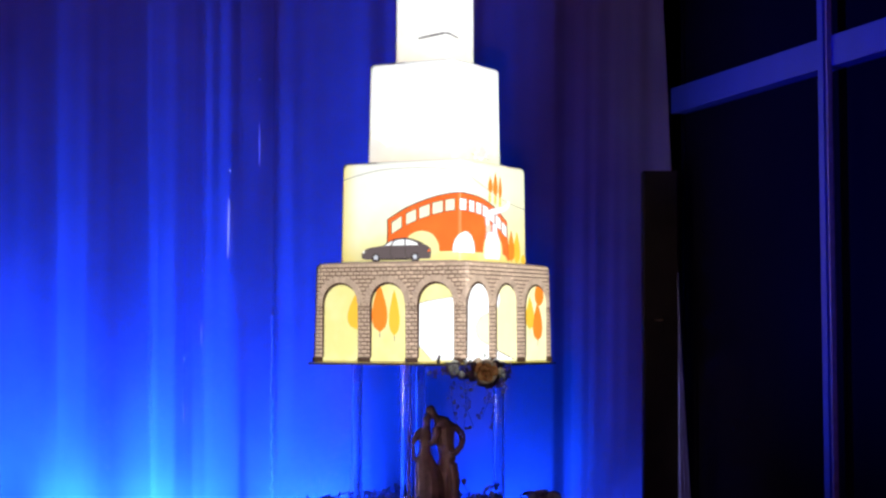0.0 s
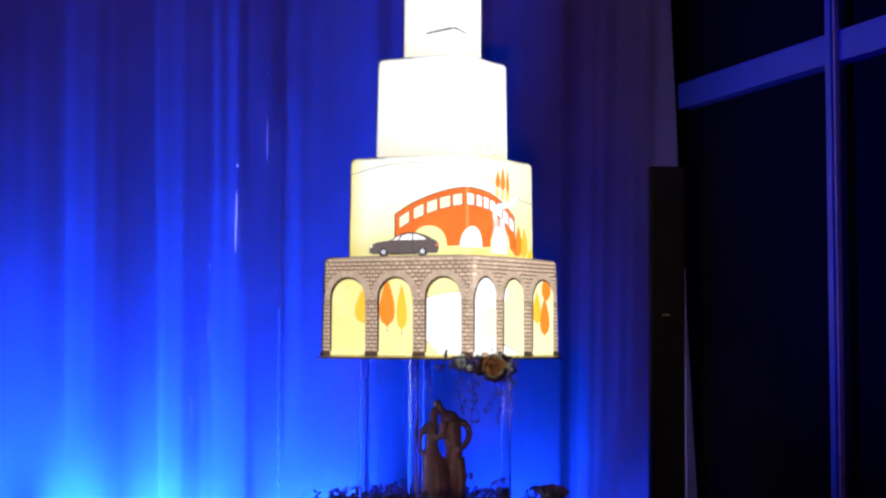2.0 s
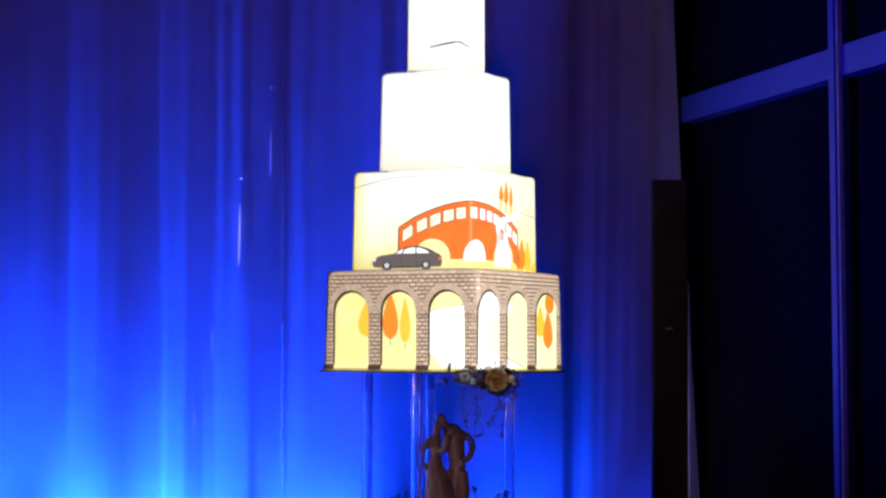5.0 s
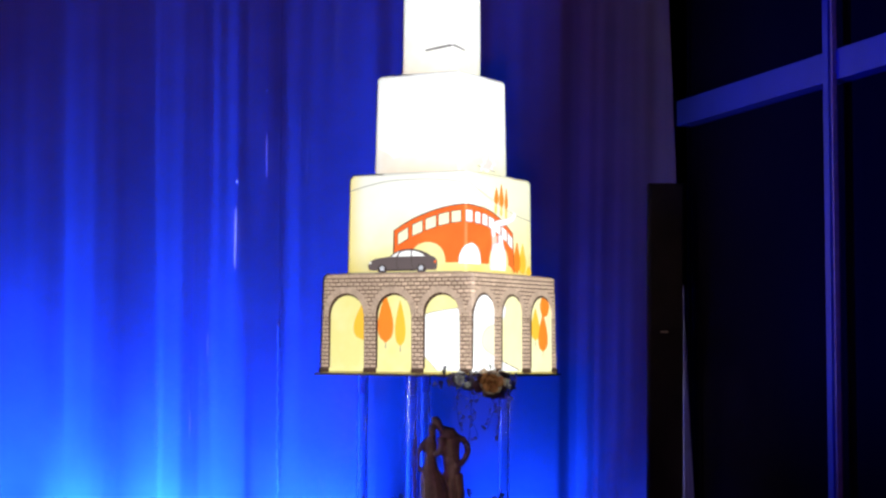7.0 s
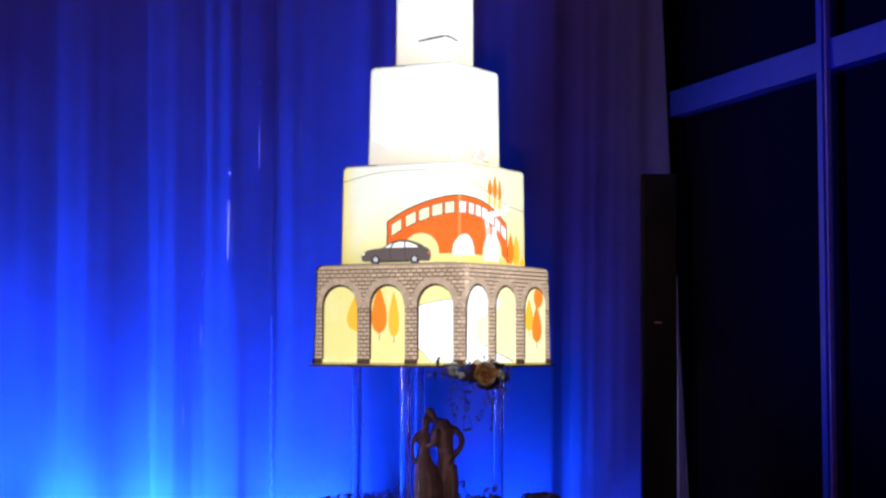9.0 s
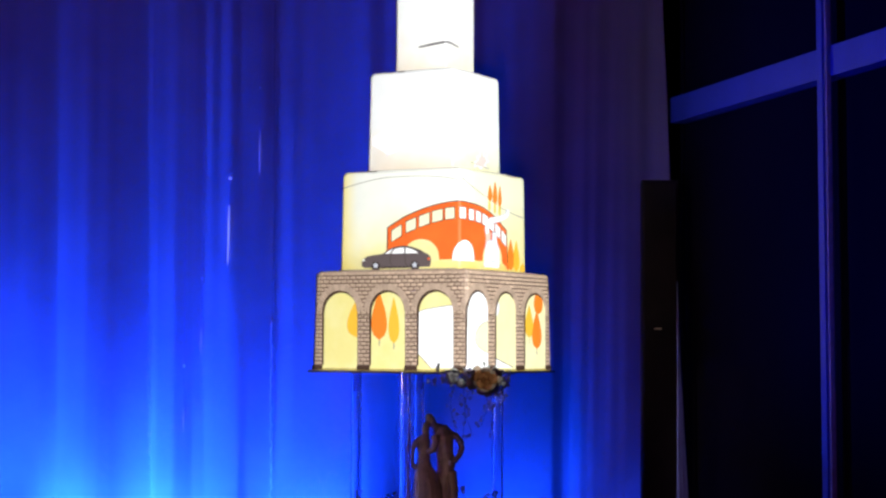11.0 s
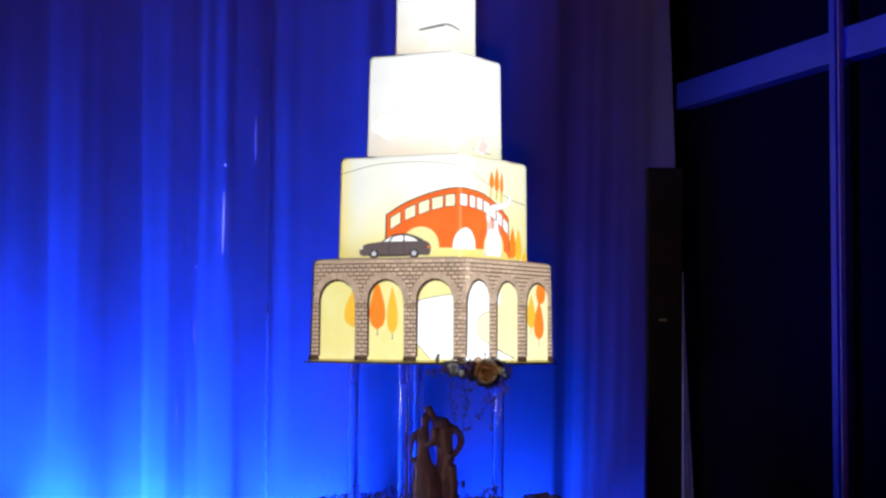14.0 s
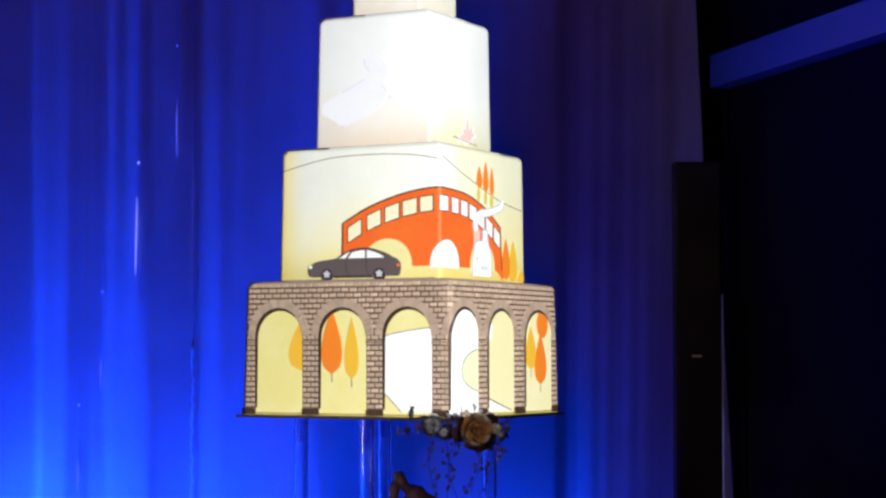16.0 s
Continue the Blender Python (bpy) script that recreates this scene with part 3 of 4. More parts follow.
def decor(name, tn, polys, lift, mat, label=""):
    bm = bmesh.new()
    for p in polys:
        motif(bm, tn, p, lift)
    bmesh.ops.recalc_face_normals(bm, faces=bm.faces)
    return part(name, bm, mat, tier_ob[tn], label)


def mm(text):
    return [tuple(float(c) / 1000 for c in p.split(",")) for p in text.split()]


def ribbon(pts, w):
    """The outline of a line of width w through pts."""
    left, right = [], []
    for i, p in enumerate(pts):
        a, b = Vector(pts[max(i - 1, 0)]), Vector(pts[min(i + 1, len(pts) - 1)])
        d = (b - a).normalized()
        ww = w[i] if isinstance(w, (list, tuple)) else w
        left.append((p[0] - d.y * ww / 2, p[1] + d.x * ww / 2))
        right.append((p[0] + d.y * ww / 2, p[1] - d.x * ww / 2))
    return left + right[::-1]


def smooth_line(pts, n=6):
    """A Catmull-Rom line through pts."""
    q = [Vector(p) for p in pts]
    q = [2 * q[0] - q[1]] + q + [2 * q[-1] - q[-2]]
    out = []
    for i in range(1, len(q) - 2):
        for k in range(n):
            t = k / n
            p = 0.5 * (2 * q[i] + (q[i + 1] - q[i - 1]) * t + (2 * q[i - 1] - 5 * q[i] + 4 * q[i + 1] - q[i + 2]) * t * t +
                       (3 * q[i] - q[i - 1] - 3 * q[i + 1] + q[i + 2]) * t ** 3)
            out.append((p.x, p.y))
    return out + [tuple(q[-2])]


def ellipse(cx, cz, rx, rz, n=20, a0=0.0, a1=360.0):
    return [(cx + rx * math.cos(radians(a0 + (a1 - a0) * k / n)), cz + rz * math.sin(radians(a0 + (a1 - a0) * k / n))) for k in range(n if a1 - a0 == 360 else n + 1)]


def teardrop(c, z0, z1, w):
    """A cypress-like drop: pointed above, round below."""
    pts = []
    for k in range(11):
        t = k / 10
        pts.append((w * math.sin(math.pi * min(1, t ** 0.62)) ** 0.9 * 1.0, z0 + (z1 - z0) * t))
    return [(c + x, z) for x, z in pts] + [(c - x, z) for x, z in pts[::-1][1:-1]]


tier_ob = {}
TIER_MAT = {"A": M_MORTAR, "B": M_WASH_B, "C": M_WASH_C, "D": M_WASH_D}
for n, zb, H, hb, ht in TIERS:
    bm = bmesh.new()
    rings = []
    RT = 0.011
    rows_z = [(0.0, 0.0), (H * 0.33, 0), (H * 0.66, 0), (H - RT, 0)] + [(H - RT + RT * math.sin(a), RT * (1 - math.cos(a))) for a in
              (radians(18), radians(36), radians(54), radians(72), radians(90))] + [(H, RT + 0.02)]
    for z, inset in rows_z:
        h = half(n, z) - inset
        r = max(RC, 0.002)
        ring = []
        for c in range(4):
            s = ((1, 1), (-1, 1), (-1, -1), (1, -1))[c]
            for k in range(5):
                a = radians(90 * c + 22.5 * k)
                ring.append(NR * (s[0] * (h - r) + r * math.cos(a)) - NL * (s[1] * (h - r) + r * math.sin(a)) + Vector((0, 0, zb + z)))
        rings.append(ring)
    loft(bm, rings)
    bmesh.ops.recalc_face_normals(bm, faces=bm.faces)
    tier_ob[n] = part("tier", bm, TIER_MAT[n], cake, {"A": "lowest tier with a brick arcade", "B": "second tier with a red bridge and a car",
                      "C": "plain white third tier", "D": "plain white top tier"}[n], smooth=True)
    if n == "A":
        tier_ob[n].data.materials.append(M_RING)
        for f in tier_ob[n].data.polygons:
            f.material_index = 1 if f.center.z > H - RT - 0.0005 else 0
bm = bmesh.new()
hB = 0.2032 + 0.007
box(bm, -hB, hB, -hB, hB, -0.0050, -0.0005, Matrix.Rotation(-YAW, 4, "Z"))
part("board", bm, M_BOARD, cake, "thin gold cake board")

# lowest tier: arcade
ARCHES = [(-0.331, 0.047), (-0.205, 0.046), (-0.081, 0.046), (0.0455, 0.049), (0.1775, 0.050), (0.3225, 0.054)]
A_TOP, A_FOOT, RINGW = 0.181, 0.004, 0.0140


def arch_outline(c, w, foot=A_FOOT, top=A_TOP):
    sp = top - 0.047
    return [(c - w, foot), (c + w, foot)] + [(c + w * math.cos(radians(a)), sp + 0.047 * math.sin(radians(a))) for a in range(0, 181, 10)]


fills = [M_CREAM, M_CREAM, M_CREAM, M_BRIGHT, M_SOFT, M_SOFT]
for (c, w), f in zip(ARCHES, fills):
    decor("arch_panel", "A", [arch_outline(c, w)], 0.0004, f)


def inside(c, w, poly):
    """Keeps poly between the sides of an opening."""
    return clip(clip(poly, c - w, 1), c + w, -1)


def arch_art(i, name, poly, lift, mat, label=""):
    c, w = ARCHES[i]
    decor(name, "A", [inside(c, w, poly)], lift, mat, label)


arch_art(0, "tree", teardrop(-0.287, 0.075, 0.158, 0.024), 0.0008, M_YELLOW, "yellow tree picture")
for i, c, z0, z1, w, m_ in ((1, -0.2255, 0.069, 0.178, 0.0205, M_ORANGE), (1, -0.187, 0.061, 0.165, 0.0140, M_YELLOW),
                            (5, 0.294, 0.076, 0.152, 0.021, M_YELLOW), (5, 0.332, 0.050, 0.140, 0.024, M_ORANGE)):
    arch_art(i, "trunk", [(c - 0.0012, z0 - 0.013), (c + 0.0012, z0 - 0.013), (c + 0.0012, z0 + 0.02), (c - 0.0012, z0 + 0.02)], 0.0007, M_LINE)
    arch_art(i, "tree", teardrop(c, z0, z1, w), 0.0009 if m_ is M_YELLOW else 0.0012, m_)
arch_art(5, "tree", ellipse(0.3405, 0.156, 0.0225, 0.0245), 0.0014, M_ORANGE)
arch_art(2, "lake", mm("-129,130 -110,136 -81,141 -50,145 -33,146 -33,8 -92,8 -129,42"), 0.0008, M_BRIGHT, "white lake picture")
arch_art(2, "shore", ribbon(smooth_line(mm("-129,130 -110,136 -81,141 -50,145 -33,146")), 0.0018), 0.0011, M_LINE)
arch_art(2, "shore", ribbon(mm("-129,43 -110,26 -92,8"), 0.0016), 0.0011, M_LINE)
arch_art(3, "bank", smooth_line(mm("97,112 74,108 50,97 37,82 38,66 52,54 74,46 97,41")), 0.0008, M_PALE)
arch_art(3, "shore", ribbon(smooth_line(mm("97,112 74,108 50,97 37,82 38,66 52,54 74,46 97,41")), 0.0016), 0.0011, M_LINE)
arch_art(4, "lake", mm("120,32 150,24 190,14 214,8 120,8"), 0.0008, M_BRIGHT)
arch_art(4, "shore", ribbon(mm("127,31 150,24 190,14 214,8"), 0.0018), 0.0011, M_DARK)
arch_art(4, "pond", ellipse(0.128, 0.145, 0.019, 0.023), 0.0008, M_BRIGHT)
# the arches' pictured shade, put on as dark brown crescents, and plinths
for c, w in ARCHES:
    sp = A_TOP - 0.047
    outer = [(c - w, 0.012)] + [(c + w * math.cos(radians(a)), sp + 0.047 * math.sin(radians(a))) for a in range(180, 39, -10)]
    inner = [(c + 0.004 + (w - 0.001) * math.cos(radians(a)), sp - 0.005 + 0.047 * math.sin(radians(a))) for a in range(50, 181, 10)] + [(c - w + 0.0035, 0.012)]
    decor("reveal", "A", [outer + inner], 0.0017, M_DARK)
edges = [-0.4045] + [v for c, w in ARCHES for v in (c - w, c + w)] + [0.4045]
PIERS = [(edges[i], edges[i + 1]) for i in range(0, len(edges), 2)]
for a, b in PIERS:
    decor("plinth", "A", [[(a - 0.0005, 0.001), (b + 0.0005, 0.001), (b + 0.0005, 0.011), (a - 0.0005, 0.011)]], 0.0019, M_DARK)
decor("foot_band", "A", [[(-0.405, 0.0003), (0.405, 0.0003), (0.405, 0.0028), (-0.405, 0.0028)]], 0.0013, M_OCHRE)

for a, b in PIERS:
    decor("impost", "A", [inside(0.0, 0.3985, [(a - 0.0005, 0.1217), (b + 0.0005, 0.1217), (b + 0.0005, 0.1232), (a - 0.0005, 0.1232)])], 0.0022, M_MORTAR, "thin dark impost line")

# second tier: hills, bridge, car
hill = smooth_line(mm("-314,189 -252,203 -195,211 -107,212 -42,207 -4,200"), 5)
decor("hill_line", "B", [ribbon(hill, 0.0016)], 0.0006, M_LINE)
decor("hill_line", "B", [ribbon(smooth_line(mm("8,205 60,187 110,172 157,159 206,146 255,137 305,131"), 5), 0.0016)], 0.0006, M_LINE)
B_TOP = smooth_line(mm("-188,97 -139,122 -85,140 -42,149 -8,152 39,151 99,145 162,126 218,97"), 4)


def arc_at(u):
    for a, b in zip(B_TOP, B_TOP[1:]):
        if a[0] <= u <= b[0]:
            return a[1] + (b[1] - a[1]) * (u - a[0]) / (b[0] - a[0])
    return 0.097


decor("bridge", "B", [B_TOP + mm("224,22 -192,22")], 0.0008, M_RUST, "red-orange arched bridge picture")
decor("bridge_outline", "B", [ribbon(mm("-189,22 -188,60 -188,97") + B_TOP[1:] + mm("221,60 224,22"), 0.0026)], 0.0012, M_DARK)
for c, w, top, m_ in ((-0.100, 0.047, 0.069, M_CREAM), (0.0225, 0.0415, 0.066, M_BRIGHT), (0.150, 0.046, 0.068, M_CREAM)):
    decor("bridge_arch", "B", [[(c - w, 0.0195), (c + w, 0.0195)] + [(c + w * math.cos(radians(a)), 0.0195 + (top - 0.0195) * math.sin(radians(a)) ** 0.8) for a in range(10, 171, 10)]],
          0.0012, m_)
wins = [(-0.164, 0.0125), (-0.126, 0.0125), (-0.091, 0.013), (-0.057, 0.013), (-0.025, 0.0115), (0.0125, 0.0125), (0.050, 0.011), (0.083, 0.011), (0.114, 0.012),
        (0.145, 0.0115), (0.175, 0.0115), (0.204, 0.0105)]
for c, w in wins:
    a, b = arc_at(c - w), arc_at(c + w)
    for grow, m_, lift in ((0.0018, M_DARK, 0.0013), (0.0, M_PALE if c < 0 else M_BRIGHT, 0.0016)):
        decor("bridge_window", "B", [[(c - w - grow, a - 0.038 - grow), (c + w + grow, b - 0.038 - grow), (c + w + grow, b - 0.0135 + grow), (c - w - grow, a - 0.0135 + grow)]], lift, m_)
decor("bridge_foot", "B", [mm("196,24 224,24 231,10 226,5 214,16")], 0.0010, M_RUST)
# trees on the narrow face
for c, z0 in ((0.137, 0.137), (0.163, 0.132), (0.186, 0.128)):
    decor("stem", "B", [teardrop(c, z0, 0.168, 0.006)], 0.0007, M_OCHRE)
for c, z0, z1, w, m_ in ((0.140, 0.160, 0.198, 0.0105, M_ORANGE), (0.164, 0.154, 0.208, 0.0105, M_ORANGE), (0.187, 0.150, 0.200, 0.008, M_ORANGE),
                         (0.240, 0.006, 0.078, 0.016, M_ORANGE), (0.268, 0.004, 0.076, 0.016, M_YELLOW), (0.300, 0.003, 0.024, 0.012, M_YELLOW)):
    decor("tree", "B", [teardrop(c, z0, z1, w)], 0.001, m_)
scarf = smooth_line(mm("226,145 221,134 199,126 171,120 147,117 130,111 123,99 126,86"))
wide = [0.0085 + 0.006 * k / (len(scarf) - 1) for k in range(len(scarf))]
decor("scarf_edge", "B", [ribbon(scarf, [v + 0.003 for v in wide])], 0.0019, M_HAZE)
decor("scarf", "B", [ribbon(scarf, wide)], 0.0022, M_BRIGHT, "white winding scarf picture")
decor("plain_shape", "B", [mm("119,64 138,64 139,87 118,87")], 0.0021, M_BLUSH, "plain pinkish block")
BOTTLE = smooth_line(mm("112,9 111,30 116,52 122,66 134,70 146,70 149,76 149,88 167,88 167,76 170,66 178,52 181,30 179,9"), 4)
decor("bottle_edge", "B", [ribbon(BOTTLE, 0.0026)], 0.0026, M_HAZE)
decor("plain_shape", "B", [BOTTLE], 0.0023, M_BRIGHT, "plain white rounded shape")
for c, z, w, h in ((0.1265, 0.040, 0.0100, 0.0024), (0.1275, 0.034, 0.0030, 0.011), (0.1440, 0.024, 0.004, 0.008), (0.1515, 0.023, 0.004, 0.006), (0.1590, 0.023, 0.004, 0.007), (0.1660, 0.023, 0.003, 0.006)):
    decor("mark", "B", [[(c - w / 2, z - h / 2), (c + w / 2, z - h / 2), (c + w / 2, z + h / 2), (c - w / 2, z + h / 2)]], 0.0026, M_HAZE)
# car
body = smooth_line(mm("-258,12 -259,21 -253,30 -238,36 -212,39 -194,43 -174,53 -146,56 -120,51 -100,43 -86,38 -78,29 -79,16 -82,9"), 4) + mm("-250,9")
car = decor("car", "B", [[(u + 0.004, z - 0.0025) for u, z in body]], 0.0028, M_CAR, "grey coupe car picture")


def car_piece(name, poly, lift, mat):
    ob = decor(name, "B", [[(u + 0.004, z - 0.0025) for u, z in poly]], lift, mat)
    ob.parent = tier_ob["B"]
    return ob


car_piece("car_window", mm("-198,40 -184,48 -177,51 -185,40"), 0.0032, M_BRIGHT)
car_piece("car_window", mm("-180,40 -172,50 -158,53 -147,53 -147,40"), 0.0032, M_BRIGHT)
car_piece("car_window", mm("-143,40 -143,53 -132,51 -118,46 -109,40"), 0.0032, M_BRIGHT)
car_piece("car_roof_line", ribbon(smooth_line(mm("-200,41 -176,53 -146,56.5 -120,51.5 -98,43")), 0.0018), 0.0034, M_TYRE)
car_piece("car_door_line", ribbon(mm("-183,39 -184,20 -178,12"), 0.0012), 0.0032, M_TYRE)
car_piece("car_door_line", ribbon(mm("-145,39 -144,20 -138,12"), 0.0012), 0.0032, M_TYRE)
car_piece("car_sill", mm("-208,7 -134,7 -134,11 -208,11"), 0.0033, M_TYRE)
car_piece("car_lamp", ellipse(-0.2545, 0.0265, 0.0035, 0.003, 10), 0.0033, M_IVORY)
car_piece("car_lamp", ellipse(-0.0825, 0.027, 0.003, 0.003, 10), 0.0033, M_RUST)
for c in (-0.222, -0.119):
    car_piece("car_wheel", ellipse(c, 0.0125, 0.012, 0.0105), 0.0032, M_TYRE)
    star = [(c + r * 1.1 * math.cos(radians(a)), 0.0135 + r * math.sin(radians(a))) for k in range(10) for a, r in ((90 + 36 * k, 0.0075 if k % 2 == 0 else 0.004),)]
    car_piece("car_hub", star, 0.0036, M_HUB)
decor("kerb_line", "B", [mm("-316,1 -10,1 -10,2.4 -316,2.4")], 0.0009, M_LINE)
# upper tiers
LEAF = smooth_line(mm("112,14 122,19 131,13 142,20 150,15 147,26 157,33 149,37 150,47 142,42 139,52 136,66 131,54 128,42 119,40 122,32 112,27"), 3)
LEAF = [(0.1325 + (u - 0.1325) * 1.18, 0.014 + (z - 0.014) * 0.86) for u, z in LEAF]
mid = (0.1325, 0.031)
decor("leaf_halo", "C", [[(mid[0] + (u - mid[0]) * 1.35, mid[1] + (z - mid[1]) * 1.25) for u, z in LEAF]], 0.0004, M_BRIGHT)
decor("leaf_motif", "C", [LEAF], 0.0007, M_PINK, "pale pink leaf picture")
decor("cloud", "C", [smooth_line(mm("-213,81 -152,107 -118,126 -127,152 -112,159 -90,150 -80,126 -92,105 -84,84 -110,60 -140,48 -170,39 -190,50 -215,62"), 4)], 0.0004, M_CLOUD, "faint lavender cloud picture")
for line in ("-128,153 -126,142 -117,130", "-128,118 -150,108 -172,98", "-92,106 -84,94", "-80,88 -75,82", "-176,36 -168,42"):
    decor("cloud_line", "C", [ribbon(smooth_line(mm(line)), 0.0020)], 0.0006, M_VIOLET)
decor("stroke", "C", [ribbon(mm("84,21 130,16 170,13"), 0.0018)], 0.0006, M_LINE)
decor("stroke", "D", [ribbon(mm("-72,57 -40,61 -2,65 20,65 58,60"), [0.004, 0.0055, 0.006, 0.005, 0.003])], 0.0006, M_STROKE, "dark bent brush stroke")

# ---------------------------------------------------------------- pillars, statue
for k, (px, py) in enumerate(((-0.178, -0.02), (-0.062, -0.16), (-0.034, 0.16), (0.151, 0.02))):
    pil = thing("pillar", (px, py, 0.79), "clear acrylic pillar holding the cake board up", "cake pillar", "cake pillars")
    bm = bmesh.new()
    cylinder(bm, 0, 0, 0.0, CAKE_Z - 0.0055 - 0.79, 0.0131, 96, inner=0.0086)
    part("tube", bm, M_ACRYLIC, pil, smooth=False)
    bm = bmesh.new()
    cylinder(bm, 0, 0, CAKE_Z - 0.0055 - 0.79 - 0.043, CAKE_Z - 0.0058 - 0.79, 0.0082, 48)
    part("plug", bm, M_PLUG, pil, "frosted plug in the top end")
base = thing("round_plinth", (0, 0, TABLE_Z), "low round white plinth under the pillars", "plinth")
bm = bmesh.new()
cylinder(bm, 0, 0, 0.0005, 0.030, 0.198, 64)
part("disc", bm, M_WHITE, base)

SX = lambda x: -0.018 + (x - 775) * 0.00132
SZ = lambda y: 1.052 - (y - 702) * 0.00132
bm = bmesh.new()


def limb(rows_, flat):
    """A tapering limb of the statuette, fitted to the camera's view: across, down and girth in pixels of 1.32 mm, depth
    in metres.
    """
    tube(bm, [(SX(x), yy, SZ(y)) for x, y, yy, r in rows_], [r * 0.00132 for x, y, yy, r in rows_], 14, flat)


limb(((779, 905, 0, 29), (779, 880, 0, 27), (780, 861, 0, 26.5), (779, 831, 0, 25), (775, 812, 0, 20.5), (772, 798, 0, 15.5), (773, 785, 0, 11), (773, 775, 0, 9.5), (772, 762, 0, 11.5), (772, 752, 0, 12), (774, 744, 0, 8), (776, 736, 0, 5.5)), 0.75)    # the skirt, waist and bust
limb(((776, 737, -0.001, 6), (775, 730, -0.002, 7.5), (777, 724, -0.001, 7.5), (780, 718, 0, 5)), 0.95)    # the lower head
limb(((805, 905, 0.01, 13), (805, 870, 0.01, 11.5), (805, 840, 0.01, 12.5), (808, 812, 0.01, 15), (812, 795, 0.01, 15.5), (809, 776, 0.01, 15.5), (805, 756, 0.01, 19.5), (805, 744, 0.01, 21.5), (801, 734, 0.01, 16), (793, 727, 0.008, 8)), 0.65)    # the tall torso and leg
limb(((823, 905, 0.012, 11), (823, 870, 0.012, 9.5), (823, 840, 0.012, 11), (818, 806, 0.01, 12.5)), 0.8)    # the second leg
limb(((797, 733, 0.008, 8), (790, 725, 0.006, 6.5), (785, 718, 0.004, 8), (781.5, 711, 0.002, 8.5), (780, 705, 0.002, 6)), 0.95)    # the neck and upper head
limb(((818, 740, 0.01, 7), (829, 744, 0.012, 6), (837, 754, 0.012, 5.8), (839, 765, 0.012, 5.6), (835, 777, 0.008, 5.2), (827, 787, 0.002, 5), (818, 790, -0.004, 5)), 0.9)    # the crooked arm
limb(((767, 748, 0, 6.5), (759, 755, -0.003, 6), (753, 764, -0.004, 5.2), (750.5, 775, -0.005, 4.8), (750.5, 786, -0.006, 4.6), (754, 796, -0.006, 4.6), (762, 801, -0.005, 5)), 0.9)    # the arm on the hip
limb(((793, 742, -0.008, 7), (793, 755, -0.014, 6.8), (789, 766, -0.014, 6), (780, 772, -0.01, 5)), 0.9)    # the arm laid across
limb(((800, 905, -0.004, 36), (800, 896, -0.004, 38)), 0.6)    # the foot plate
low = min(v.co.z for v in bm.verts)
for v in bm.verts:
    if v.co.z < 0.83:
        v.co.z = 0.7905 + (v.co.z - low) * (0.83 - 0.7905) / max(0.83 - low, 1e-4)
statue = tagged(part("statue", bm, M_BRONZE, smooth=True), "small brown bronze statuette between the cake pillars", "statue")
mod = statue.modifiers.new("blend", "REMESH")
mod.mode, mod.voxel_size, mod.use_smooth_shade = "VOXEL", 0.0017, True
mod = statue.modifiers.new("soften", "SMOOTH")
mod.factor, mod.iterations = 0.5, 2


# ---------------------------------------------------------------- flowers
def turned(axis):
    return Vector(axis).normalized().to_track_quat("Z", "Y").to_matrix().to_4x4()


def petal(bm, m, r0, r1, a, spread, height, curl, rng):
    grid = []
    for j in range(5):
        t = j / 4
        row = []
        for i in range(6):
            s = (i / 5 - 0.5) * 2
            ang = a + s * spread * math.sin(math.pi * (0.22 + 0.62 * t)) + 0.05 * rng.uniform(-1, 1)
            r = r0 + (r1 - r0) * t ** 0.8 + curl * t ** 3
            z = height * (t - 0.25 * s * s * t) - 0.35 * curl * t ** 3
            row.append(bm.verts.new(m @ Vector((r * math.cos(ang), r * math.sin(ang), z))))
        grid.append(row)
    for p, q in zip(grid, grid[1:]):
        for i in range(5):
            bm.faces.new((p[i], p[i + 1], q[i + 1], q[i]))


def rose(parent, place, axis, size, outer, inner, seed):
    """A half-open rose: a wide cupped heart and ragged, unevenly curled outer petals."""
    rng = random.Random(seed)
    m = Matrix.Translation(place) @ turned(axis)
    for name, mat, layers in (("heart", inner, ((3, 0.02, 0.16, 0.50), (4, 0.08, 0.32, 0.56), (5, 0.14, 0.48, 0.60), (5, 0.2, 0.62, 0.60))),
                              ("petals", outer, ((6, 0.22, 0.78, 0.52), (7, 0.2, 0.92, 0.34)))):
        bm = bmesh.new()
        for n, r0, r1, hgt in layers:
            off = rng.uniform(0, 6)
            for k in range(n):
                wild = 0.06 if name == "heart" else 0.2
                petal(bm, m, r0 * size, r1 * size * (1 + wild * rng.uniform(-1, 0.6)), off + 2 * math.pi * (k + wild * rng.uniform(-1, 1)) / n, 3.6 / n,
                      hgt * size * (1 + wild * rng.uniform(-1, 1)), 0.2 * size * rng.uniform(-0.2, 1.2), rng)
        ob = part(name, bm, mat, parent, smooth=True)
        mod = ob.modifiers.new("thickness", "SOLIDIFY")
        mod.thickness = 0.0008


def leaf_blade(bm, m, length, width):
    """A folded, pointed leaf along +x."""
    mid = [bm.verts.new(m @ Vector((length * t, 0, 0.12 * length * math.sin(3 * t) - 0.05 * length))) for t in (0, 0.35, 0.7, 1)]
    for s in (-1, 1):
        e = [bm.verts.new(m @ Vector((length * t, s * width * w, 0.12 * length * math.sin(3 * t) + 0.1 * width))) for t, w in ((0.3, 0.5), (0.62, 0.42))]
        bm.faces.new((mid[0], e[0], mid[1]))
        bm.faces.new((mid[1], e[0], e[1], mid[2]))
        bm.faces.new((mid[2], e[1], mid[3]))


